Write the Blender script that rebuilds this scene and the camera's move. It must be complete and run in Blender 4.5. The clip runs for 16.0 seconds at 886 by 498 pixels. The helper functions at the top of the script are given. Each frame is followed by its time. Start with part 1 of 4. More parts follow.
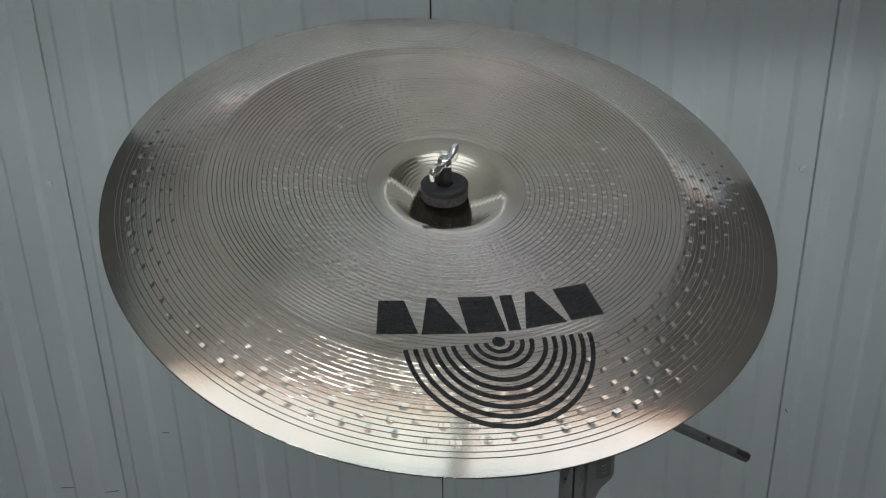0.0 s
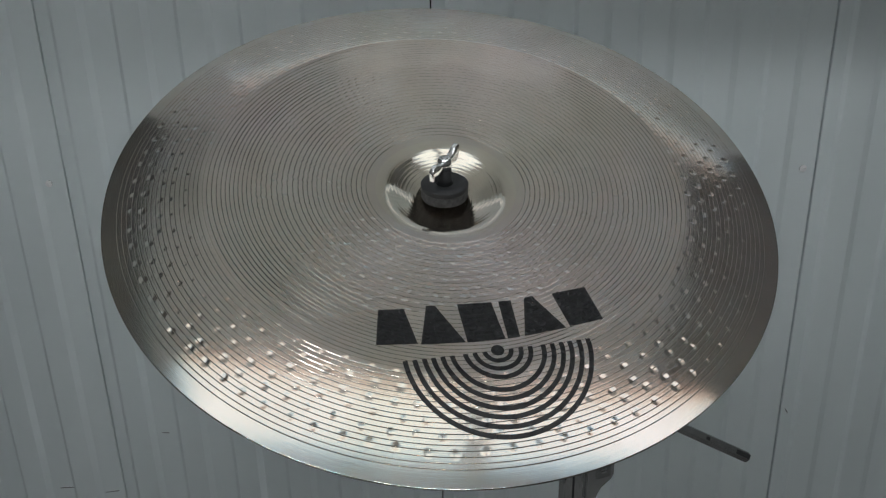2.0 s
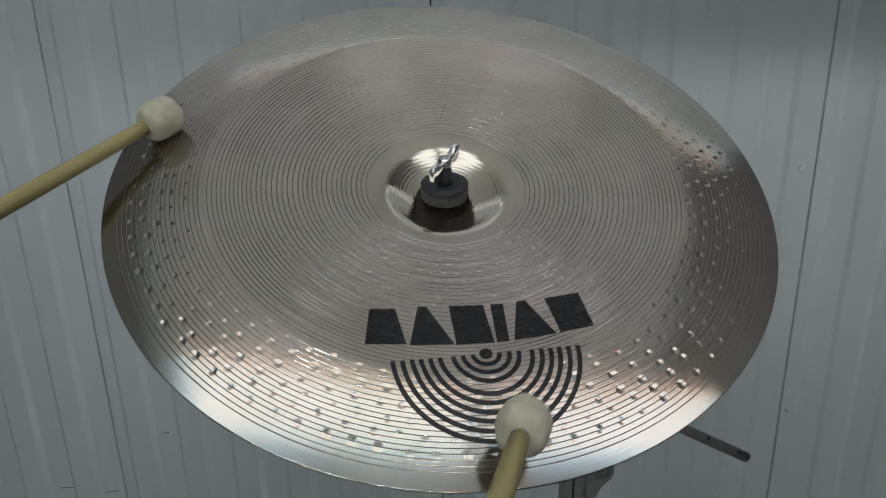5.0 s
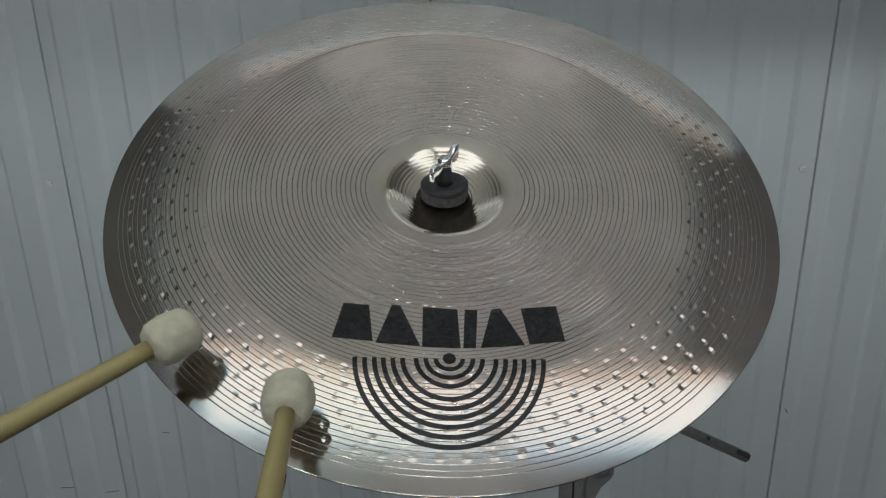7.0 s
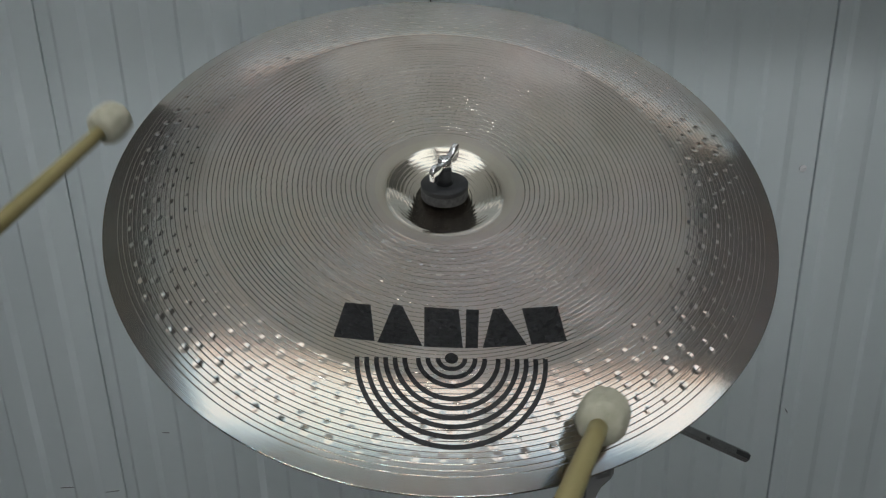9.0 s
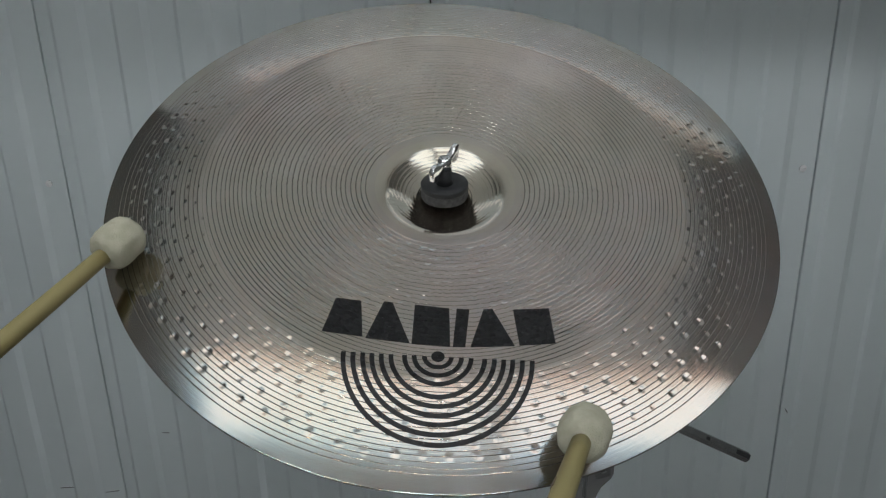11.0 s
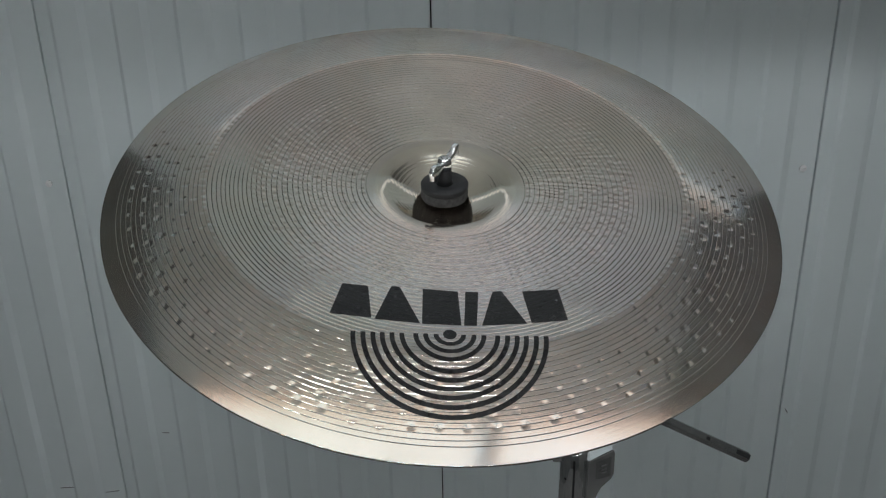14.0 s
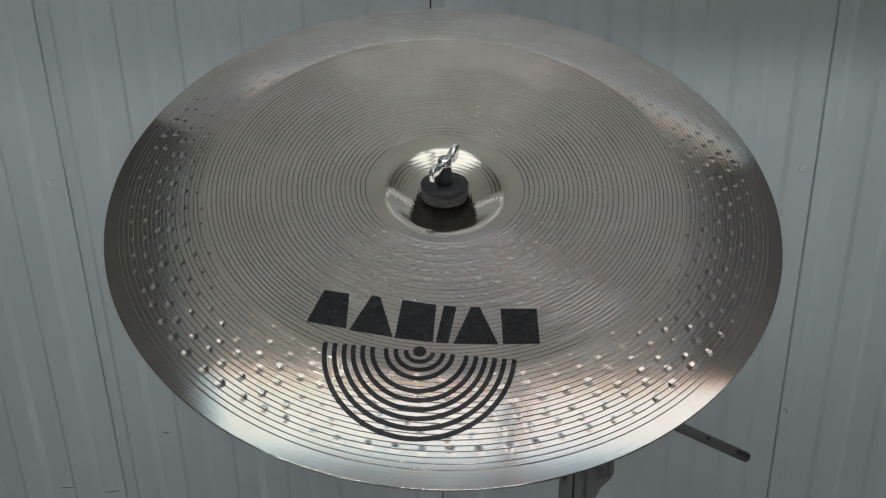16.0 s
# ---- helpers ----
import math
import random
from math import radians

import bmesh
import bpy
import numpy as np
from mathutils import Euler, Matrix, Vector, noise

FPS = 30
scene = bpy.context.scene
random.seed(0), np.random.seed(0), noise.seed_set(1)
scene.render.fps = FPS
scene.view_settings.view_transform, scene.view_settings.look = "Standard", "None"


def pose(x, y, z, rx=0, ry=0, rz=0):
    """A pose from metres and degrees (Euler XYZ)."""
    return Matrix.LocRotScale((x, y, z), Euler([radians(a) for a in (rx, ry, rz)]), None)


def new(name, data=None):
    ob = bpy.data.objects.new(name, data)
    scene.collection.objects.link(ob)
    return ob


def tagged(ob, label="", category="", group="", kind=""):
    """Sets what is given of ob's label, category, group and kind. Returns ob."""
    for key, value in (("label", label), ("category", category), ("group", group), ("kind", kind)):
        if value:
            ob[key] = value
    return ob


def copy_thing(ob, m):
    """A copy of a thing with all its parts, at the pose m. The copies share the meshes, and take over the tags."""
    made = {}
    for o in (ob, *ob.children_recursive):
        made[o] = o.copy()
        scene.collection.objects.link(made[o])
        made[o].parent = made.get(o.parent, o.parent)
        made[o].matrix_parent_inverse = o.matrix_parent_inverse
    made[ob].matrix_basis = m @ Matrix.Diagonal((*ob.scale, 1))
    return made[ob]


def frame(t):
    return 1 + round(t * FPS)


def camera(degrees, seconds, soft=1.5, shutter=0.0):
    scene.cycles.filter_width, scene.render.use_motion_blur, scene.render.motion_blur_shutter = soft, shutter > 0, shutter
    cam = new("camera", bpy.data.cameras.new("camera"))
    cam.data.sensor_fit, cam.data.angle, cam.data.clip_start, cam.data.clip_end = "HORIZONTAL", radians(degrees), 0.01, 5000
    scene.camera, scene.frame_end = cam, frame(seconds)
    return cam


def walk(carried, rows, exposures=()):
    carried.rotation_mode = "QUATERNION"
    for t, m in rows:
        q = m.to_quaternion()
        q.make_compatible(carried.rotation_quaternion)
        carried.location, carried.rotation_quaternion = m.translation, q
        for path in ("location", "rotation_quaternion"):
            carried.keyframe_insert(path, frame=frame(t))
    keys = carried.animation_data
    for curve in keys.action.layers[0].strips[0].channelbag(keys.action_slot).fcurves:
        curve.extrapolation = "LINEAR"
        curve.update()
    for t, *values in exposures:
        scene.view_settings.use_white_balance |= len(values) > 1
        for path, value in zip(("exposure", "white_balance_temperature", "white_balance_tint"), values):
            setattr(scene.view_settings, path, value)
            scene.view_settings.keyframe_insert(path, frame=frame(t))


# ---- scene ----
cam = camera(60.04, 16.0, soft=1.2, shutter=0.45)
walk(cam, [
    (0.0, pose(0.0, 0.0, 1.65, 70.28, 1.20, 1.58)),
    (16.0, pose(0.0, 0.0, 1.65, 70.28, 1.20, 1.58)),
], exposures=[(0.0, 0.0, 6500, 10), (16.0, 0.0, 6500, 10)])

# ---- world: a closed room, only a trace of light comes from outside it ----
world = bpy.data.worlds.new("world")
scene.world = world
world.use_nodes = True
world.node_tree.nodes["Background"].inputs["Color"].default_value = (0.5, 0.55, 0.6, 1)
world.node_tree.nodes["Background"].inputs["Strength"].default_value = 0.02

LAMP_POWER = 1.75
CEILING_FILL_POWER = 7.3
STRIP_FILL_POWER = 5.0
STRIP_POWER = 0.95
WALL_FILL_POWER = 2.5
TUBE_POWER = 36.0
WALL_Y = 1.99
CEILING_Z = 4.1
LAMP_Z = 2.5
TUBE_Z = 3.3
ROOM = (-1.56, 1.75, -2.2)


# ---- materials ----
def material(name):
    m = bpy.data.materials.new(name)
    m.use_nodes = True
    nt = m.node_tree
    return m, nt, nt.nodes["Principled BSDF"]


def node(nt, kind, **props):
    n = nt.nodes.new(kind)
    for k, v in props.items():
        if k == "operation":
            n.operation = v
        elif k == "noise_dimensions":
            n.noise_dimensions = v
        elif k == "direction_type":
            n.direction_type = v
        elif k == "axis":
            n.axis = v
    return n


def ramp(nt, fac, stops):
    r = nt.nodes.new("ShaderNodeValToRGB")
    while len(r.color_ramp.elements) < len(stops):
        r.color_ramp.elements.new(0.5)
    for e, (p, c) in zip(r.color_ramp.elements, stops):
        e.position, e.color = p, (*c, 1)
    nt.links.new(fac, r.inputs["Fac"])
    return r.outputs["Color"]


def noise_fac(nt, scale, detail=4, stretch=(1, 1, 1)):
    tc = nt.nodes.new("ShaderNodeTexCoord")
    mp = nt.nodes.new("ShaderNodeMapping")
    mp.inputs["Scale"].default_value = stretch
    nz = nt.nodes.new("ShaderNodeTexNoise")
    nz.inputs["Scale"].default_value = scale
    nz.inputs["Detail"].default_value = detail
    nt.links.new(tc.outputs["Object"], mp.inputs["Vector"])
    nt.links.new(mp.outputs["Vector"], nz.inputs["Vector"])
    return nz.outputs["Fac"]


def bump(nt, bsdf, fac, strength, distance):
    b = nt.nodes.new("ShaderNodeBump")
    b.inputs["Strength"].default_value = strength
    b.inputs["Distance"].default_value = distance
    nt.links.new(fac, b.inputs["Height"])
    nt.links.new(b.outputs["Normal"], bsdf.inputs["Normal"])
    return b


def simple(name, low, high, scale, rough, metal=0.0, stretch=(1, 1, 1), bumpy=(0.1, 0.0005), coat=0.0):
    m, nt, b = material(name)
    fac = noise_fac(nt, scale, 5, stretch)
    nt.links.new(ramp(nt, fac, [(0.3, low), (0.7, high)]), b.inputs["Base Color"])
    b.inputs["Metallic"].default_value = metal
    b.inputs["Roughness"].default_value = rough
    b.inputs["Coat Weight"].default_value = coat
    fine = noise_fac(nt, scale * 9, 3, stretch)
    bump(nt, b, fine, *bumpy)
    return m


def wall_paint():
    m, nt, b = material("painted_steel")
    big = noise_fac(nt, 1.3, 5, (3.0, 1.0, 0.5))
    col = ramp(nt, big, [(0.25, (0.72, 0.79, 0.805)), (0.75, (0.77, 0.835, 0.85))])
    nt.links.new(col, b.inputs["Base Color"])
    rough = noise_fac(nt, 6.0, 5, (2.0, 1.0, 0.5))
    mr = nt.nodes.new("ShaderNodeMapRange")
    mr.inputs["To Min"].default_value, mr.inputs["To Max"].default_value = 0.42, 0.6
    nt.links.new(rough, mr.inputs["Value"])
    nt.links.new(mr.outputs["Result"], b.inputs["Roughness"])
    bump(nt, b, noise_fac(nt, 14.0, 2, (1.0, 1.0, 0.25)), 0.12, 0.004)
    return m


def bronze(name, low, high, rough, split=0.0, aniso=0.35):
    """Lathed metal. The fine rings bend red and blue a little apart, so highlights get faint coloured fringes."""
    m, nt, b = material(name)
    out = nt.nodes["Material Output"]
    nt.nodes.remove(b)
    col = ramp(nt, noise_fac(nt, 22.0, 8), [(0.25, low), (0.75, high)])
    # the lacquer film tints the metal in broad pink and green clouds
    film = ramp(nt, noise_fac(nt, 5.5, 2), [(0.32, (0.975, 1.005, 0.965)), (0.5, (0.99, 0.985, 0.99)), (0.68, (1.01, 0.97, 1.02))])
    tinted = node(nt, "ShaderNodeVectorMath", operation="MULTIPLY")
    nt.links.new(col, tinted.inputs[0])
    nt.links.new(film, tinted.inputs[1])
    sep = nt.nodes.new("ShaderNodeSeparateColor")
    nt.links.new(tinted.outputs["Vector"], sep.inputs["Color"])
    rmap = nt.nodes.new("ShaderNodeMapRange")
    rmap.inputs["To Min"].default_value, rmap.inputs["To Max"].default_value = rough, rough + 0.05
    nt.links.new(noise_fac(nt, 30.0, 4), rmap.inputs["Value"])
    tan = node(nt, "ShaderNodeTangent", direction_type="RADIAL", axis="Z")
    tc = nt.nodes.new("ShaderNodeTexCoord")
    flat = node(nt, "ShaderNodeVectorMath", operation="MULTIPLY")
    flat.inputs[1].default_value = (1, 1, 0)
    length = node(nt, "ShaderNodeVectorMath", operation="LENGTH")
    unit = node(nt, "ShaderNodeVectorMath", operation="NORMALIZE")
    nz = node(nt, "ShaderNodeTexNoise", noise_dimensions="1D")
    nz.inputs["Scale"].default_value = 1400.0
    nz.inputs["Detail"].default_value = 2.0
    nt.links.new(tc.outputs["Object"], flat.inputs[0])
    nt.links.new(flat.outputs["Vector"], length.inputs[0])
    nt.links.new(flat.outputs["Vector"], unit.inputs[0])
    nt.links.new(length.outputs["Value"], nz.inputs["W"])
    bmp = nt.nodes.new("ShaderNodeBump")
    bmp.inputs["Strength"].default_value, bmp.inputs["Distance"].default_value = 0.10, 0.0002
    nt.links.new(nz.outputs["Fac"], bmp.inputs["Height"])
    turn = nt.nodes.new("ShaderNodeVectorTransform")
    turn.vector_type, turn.convert_from, turn.convert_to = "VECTOR", "OBJECT", "WORLD"
    nt.links.new(unit.outputs["Vector"], turn.inputs["Vector"])
    lobes = []
    for channel, shift in (("Red", 0.5 * split), ("Green", -0.4 * split), ("Blue", -split)):
        tilt = node(nt, "ShaderNodeVectorMath", operation="SCALE")
        tilt.inputs["Scale"].default_value = shift
        nt.links.new(turn.outputs["Vector"], tilt.inputs[0])
        add = node(nt, "ShaderNodeVectorMath", operation="ADD")
        nt.links.new(bmp.outputs["Normal"], add.inputs[0])
        nt.links.new(tilt.outputs["Vector"], add.inputs[1])
        norm = node(nt, "ShaderNodeVectorMath", operation="NORMALIZE")
        nt.links.new(add.outputs["Vector"], norm.inputs[0])
        comb = nt.nodes.new("ShaderNodeCombineColor")
        for c in ("Red", "Green", "Blue"):
            comb.inputs[c].default_value = 0.0
        nt.links.new(sep.outputs[channel], comb.inputs[channel])
        g = nt.nodes.new("ShaderNodeBsdfAnisotropic")
        g.inputs["Anisotropy"].default_value = aniso
        g.inputs["Rotation"].default_value = 0.0
        nt.links.new(comb.outputs["Color"], g.inputs["Color"])
        nt.links.new(rmap.outputs["Result"], g.inputs["Roughness"])
        nt.links.new(tan.outputs["Tangent"], g.inputs["Tangent"])
        nt.links.new(norm.outputs["Vector"], g.inputs["Normal"])
        lobes.append(g.outputs[0])
    one, two = nt.nodes.new("ShaderNodeAddShader"), nt.nodes.new("ShaderNodeAddShader")
    nt.links.new(lobes[0], one.inputs[0])
    nt.links.new(lobes[1], one.inputs[1])
    nt.links.new(one.outputs[0], two.inputs[0])
    nt.links.new(lobes[2], two.inputs[1])
    nt.links.new(two.outputs[0], out.inputs["Surface"])
    return m


def wood():
    m, nt, b = material("pale_wood")
    grain = noise_fac(nt, 60.0, 6, (1.0, 1.0, 0.06))
    nt.links.new(ramp(nt, grain, [(0.3, (0.15, 0.117, 0.042)), (0.55, (0.265, 0.222, 0.092)), (0.8, (0.34, 0.29, 0.135))]), b.inputs["Base Color"])
    b.inputs["Roughness"].default_value = 0.5
    bump(nt, b, grain, 0.15, 0.0004)
    return m


def glow(name, power):
    m, nt, b = material(name)
    b.inputs["Base Color"].default_value = (0.8, 0.8, 0.8, 1)
    b.inputs["Emission Color"].default_value = (0.965, 1.0, 1.02, 1)
    b.inputs["Emission Strength"].default_value = power
    return m


WALL = wall_paint()
BELL = bronze("polished_bell", (0.50, 0.46, 0.395), (0.57, 0.53, 0.465), 0.055, 0.002)
BRONZE = bronze("lathed_bronze", (0.47, 0.43, 0.385), (0.55, 0.51, 0.465), 0.10, 0.009)
# darker bronze: the dim reflections in the grooves are put into the colour
GROOVE = bronze("dimmed_groove_bronze", (0.29, 0.265, 0.235), (0.38, 0.35, 0.315), 0.10, 0.0, 0.0)
WOOD = wood()
INK = simple("black_ink", (0.006, 0.006, 0.007), (0.014, 0.014, 0.015), 220.0, 0.24)
INK.node_tree.nodes["Principled BSDF"].inputs["Specular IOR Level"].default_value = 0.3
FELT_WHITE = simple("white_felt", (0.41, 0.395, 0.295), (0.52, 0.505, 0.395), 120.0, 0.95, bumpy=(0.7, 0.0012))
FELT_GREY = simple("grey_felt", (0.05, 0.05, 0.052), (0.10, 0.10, 0.10), 300.0, 0.95, bumpy=(0.6, 0.0006))
RUBBER = simple("black_plastic", (0.010, 0.011, 0.013), (0.018, 0.019, 0.021), 200.0, 0.55)
CHROME = simple("chrome", (0.72, 0.74, 0.75), (0.80, 0.81, 0.82), 80.0, 0.07, 1.0, bumpy=(0.05, 0.0002))
STEEL = simple("dull_steel", (0.42, 0.43, 0.435), (0.54, 0.55, 0.555), 90.0, 0.24, 1.0, bumpy=(0.08, 0.0002))
ZINC = simple("zinc_screw", (0.82, 0.83, 0.84), (0.9, 0.91, 0.92), 90.0, 0.3, 0.0)
DARK = simple("dark_gap", (0.012, 0.013, 0.014), (0.025, 0.026, 0.028), 50.0, 0.8)
CONCRETE = simple("concrete", (0.12, 0.118, 0.113), (0.19, 0.185, 0.18), 2.5, 0.85, bumpy=(0.25, 0.003))
# greys of the unseen walls, chosen for what the cymbal reflects on each side
UNSEEN_WALL = simple("unseen_wall_mid_grey", (0.13, 0.13, 0.13), (0.18, 0.18, 0.177), 3.0, 0.85, bumpy=(0.2, 0.002))
UNSEEN_WALL_PALE = simple("unseen_wall_grey", (0.20, 0.20, 0.196), (0.26, 0.26, 0.253), 3.0, 0.85, bumpy=(0.2, 0.002))
CEILING_PAINT = simple("ceiling_paint", (0.72, 0.715, 0.70), (0.80, 0.795, 0.78), 1.5, 0.9, bumpy=(0.15, 0.002))
LAMP_GLOW = glow("lamp_diffuser", LAMP_POWER)
TUBE_GLOW = glow("tube_cover", TUBE_POWER)
WALL_FILL = glow("wall_fill_glow", WALL_FILL_POWER)
STRIP_GLOW = glow("strip_cover", STRIP_POWER)
STRIP_FILL = glow("strip_fill_glow", STRIP_FILL_POWER)
CEILING_FILL = glow("ceiling_fill_glow", CEILING_FILL_POWER)
LAMP_BODY = simple("white_enamel", (0.72, 0.72, 0.71), (0.8, 0.8, 0.79), 4.0, 0.4)


# ---- mesh helpers ----
def mesh_object(name, bm, mat, smooth=True):
    me = bpy.data.meshes.new(name)
    bm.to_mesh(me)
    bm.free()
    me.materials.append(mat)
    if smooth:
        for poly in me.polygons:
            poly.use_smooth = True
    return new(name, me)


def part(name, bm, mat, parent, label="", smooth=True, m=None):
    ob = mesh_object(name, bm, mat, smooth)
    ob.parent = parent
    if m is not None:
        ob.matrix_basis = m
    return tagged(ob, label) if label else ob


def grid_object(name, verts, faces, mat, parent=None, smooth=True):
    me = bpy.data.meshes.new(name)
    me.from_pydata(verts, [], faces)
    me.materials.append(mat)
    if smooth:
        me.polygons.foreach_set("use_smooth", [True] * len(me.polygons))
    ob = new(name, me)
    ob.parent = parent
    return ob


def lathe(profile, segments=40):
    """A bmesh turned about z from (r, z) pairs."""
    bm = bmesh.new()
    rings = []
    for r, z in profile:
        if r < 1e-6:
            rings.append([bm.verts.new((0, 0, z))])
        else:
            rings.append([bm.verts.new((r * math.cos(2 * math.pi * i / segments), r * math.sin(2 * math.pi * i / segments), z)) for i in range(segments)])
    for a, b in zip(rings, rings[1:]):
        for i in range(segments):
            j = (i + 1) % segments
            if len(a) == 1 and len(b) == 1:
                continue
            if len(a) == 1:
                bm.faces.new((a[0], b[j], b[i]))
            elif len(b) == 1:
                bm.faces.new((a[i], a[j], b[0]))
            else:
                bm.faces.new((a[i], a[j], b[j], b[i]))
    bmesh.ops.recalc_face_normals(bm, faces=bm.faces)
    return bm


def rounded_cylinder(r, z0, z1, e=0.0008, segments=32):
    return lathe([(0, z0), (r - e, z0), (r, z0 + e), (r, z1 - e), (r - e, z1), (0, z1)], segments)


def box(x0, x1, y0, y1, z0, z1, bevel=0.0):
    bm = bmesh.new()
    bmesh.ops.create_cube(bm, size=1.0)
    for v in bm.verts:
        v.co = Vector(((x0 + x1) / 2 + v.co.x * (x1 - x0), (y0 + y1) / 2 + v.co.y * (y1 - y0), (z0 + z1) / 2 + v.co.z * (z1 - z0)))
    if bevel:
        bmesh.ops.bevel(bm, geom=bm.edges[:], offset=bevel, segments=2, affect="EDGES", profile=0.5)
    return bm


def along(a, b):
    """The pose whose z runs from a to b."""
    a, b = Vector(a), Vector(b)
    return Matrix.Translation(a) @ (b - a).to_track_quat("Z", "Y").to_matrix().to_4x4()


def empty(name, m=None):
    ob = new(name)
    if m is not None:
        ob.matrix_basis = m
    return ob


# ---- the room ----
def room():
    x0, x1, y0 = ROOM
    for name, b, mat, lab in (
        ("floor", (x0, x1, y0, WALL_Y + 0.1, -0.1, 0.0), CONCRETE, "bare grey concrete floor"),
        ("ceiling", (x0, x1, y0, WALL_Y + 0.1, CEILING_Z, CEILING_Z + 0.1), CEILING_PAINT, "plain off-white painted ceiling"),
        # these three walls stay out of view and only shape light and reflections
        ("wall_west", (x0 - 0.1, x0, y0, WALL_Y + 0.1, 0, CEILING_Z), UNSEEN_WALL, "unseen plain mid-grey wall, added to dim the reflections"),
        ("wall_east", (x1, x1 + 0.1, y0, WALL_Y + 0.1, 0, CEILING_Z), UNSEEN_WALL_PALE, "unseen plain grey wall, added to lift the right side"),
        ("wall_south", (x0, x1, y0 - 0.1, y0, 0, CEILING_Z), UNSEEN_WALL, "unseen plain mid-grey wall, added to dim the reflections"),
    ):
        tagged(mesh_object(name, box(*b), mat, False), lab, "wall" if "wall" in name else name, kind="structure")


def panel_mesh(width):
    """One ribbed sheet: shallow raised bands, each with a narrow and a wider bevel, side edges folded back to make the joint."""
    z0, z1 = 0.0, CEILING_Z
    half, gap, depth, slope = width / 2, 0.0017, -0.0070, 0.011
    xs = [(-half + gap, 0.016), (-half + gap + 0.0006, 0.0012), (-half + gap + 0.0025, 0.0)]
    pitch = width / 6.25
    edge = -half + 0.036
    up = True
    while edge < half - 0.03:
        if up:
            xs += [(edge, 0.0), (edge + slope, depth)]
        else:
            xs += [(edge, depth), (edge + slope * 1.7, 0.0)]
        edge += pitch * (0.47 if up else 0.53)
        up = not up
    if xs[-1][1] < 0:
        xs.append((half - 0.014, 0.0))
    xs += [(half - gap - 0.0025, 0.0), (half - gap - 0.0006, 0.0012), (half - gap, 0.016)]
    bm = bmesh.new()
    low = [bm.verts.new((x, y, z0)) for x, y in xs]
    top = [bm.verts.new((x, y, z1)) for x, y in xs]
    for i in range(len(xs) - 1):
        bm.faces.new((low[i], low[i + 1], top[i + 1], top[i]))
    bmesh.ops.recalc_face_normals(bm, faces=bm.faces)
    me = bpy.data.meshes.new("panel")
    bm.to_mesh(me)
    bm.free()
    me.materials.append(WALL)
    return me


def back_wall():
    wall = tagged(mesh_object("wall_north", box(ROOM[0], ROOM[1], WALL_Y + 0.03, WALL_Y + 0.1, 0, CEILING_Z), DARK, False),
                  "light grey ribbed steel sandwich panel wall with narrow vertical joints", "wall", kind="structure")
    me = panel_mesh(1.0)
    for i in range(-2, 2):
        p = new("panel", me)
        p.parent = wall
        p.matrix_basis = pose(-0.088 + 0.5 + i * 1.0, WALL_Y, 0)
    # small scuffs in the paint
    for x, z, w, tilt in ((-1.27, 0.150, 0.050, -4), (-1.13, 0.135, 0.045, -8), (-0.93, 0.350, 0.022, 2), (0.93, 0.42, 0.016, 60), (1.02, 0.33, 0.012, 40), (0.80, 1.42, 0.010, 80)):
        part("scuff", box(-w / 2, w / 2, -0.0004, 0.0002, -0.0009, 0.0009), DARK, wall, smooth=False, m=pose(x, WALL_Y - 0.0002, z, 0, tilt, 0))
    return wall


def wall_screw():
    thing = empty("wall_screw")
    # black ring stands in for the shadow round the screw head
    part("shadow_ring", lathe([(0, 0), (0.0088, 0), (0.0090, 0.0010), (0.0086, 0.0026), (0, 0.0026)], 24), RUBBER, thing, "dark ring for the shadow under the screw")
    part("washer", lathe([(0, 0.0025), (0.0090, 0.0025), (0.0094, 0.0034), (0.0082, 0.0048), (0, 0.0048)], 24), ZINC, thing)
    part("hex_head", lathe([(0, 0.0045), (0.0056, 0.0045), (0.0056, 0.0096), (0.0048, 0.0104), (0, 0.0098)], 6), ZINC, thing, smooth=False)
    return tagged(thing, "small zinc hex-head screw in the ribbed steel wall", "screw", "wall screws")


def tube_lamp():
    """A round glowing tube cover hung on two wires from the ceiling."""
    lamp = empty("tube_lamp")
    # unseen slab, added to keep the tube's light off the ceiling
    part("ceiling_shield", box(-0.60, 0.60, -0.10, 0.10, 0.060, 0.075, 0.004), LAMP_BODY, lamp, smooth=False)
    part("diffuser", rounded_cylinder(0.055, -0.585, 0.585, 0.004, 28), TUBE_GLOW, lamp, m=pose(0, 0, 0, 0, 90, 0))
    for sx in (-1, 1):
        part("end_cap", rounded_cylinder(0.059, -0.012, 0.012, 0.003, 28), LAMP_BODY, lamp, m=pose(sx * 0.592, 0, 0, 0, 90, 0))
        part("wire", rounded_cylinder(0.002, 0.073, CEILING_Z - TUBE_Z, 0.0003, 8), STEEL, lamp, m=pose(sx * 0.57, 0, 0))
    return tagged(lamp, "long glowing tube light hung from the ceiling on wires", "lamp", "tube lights")


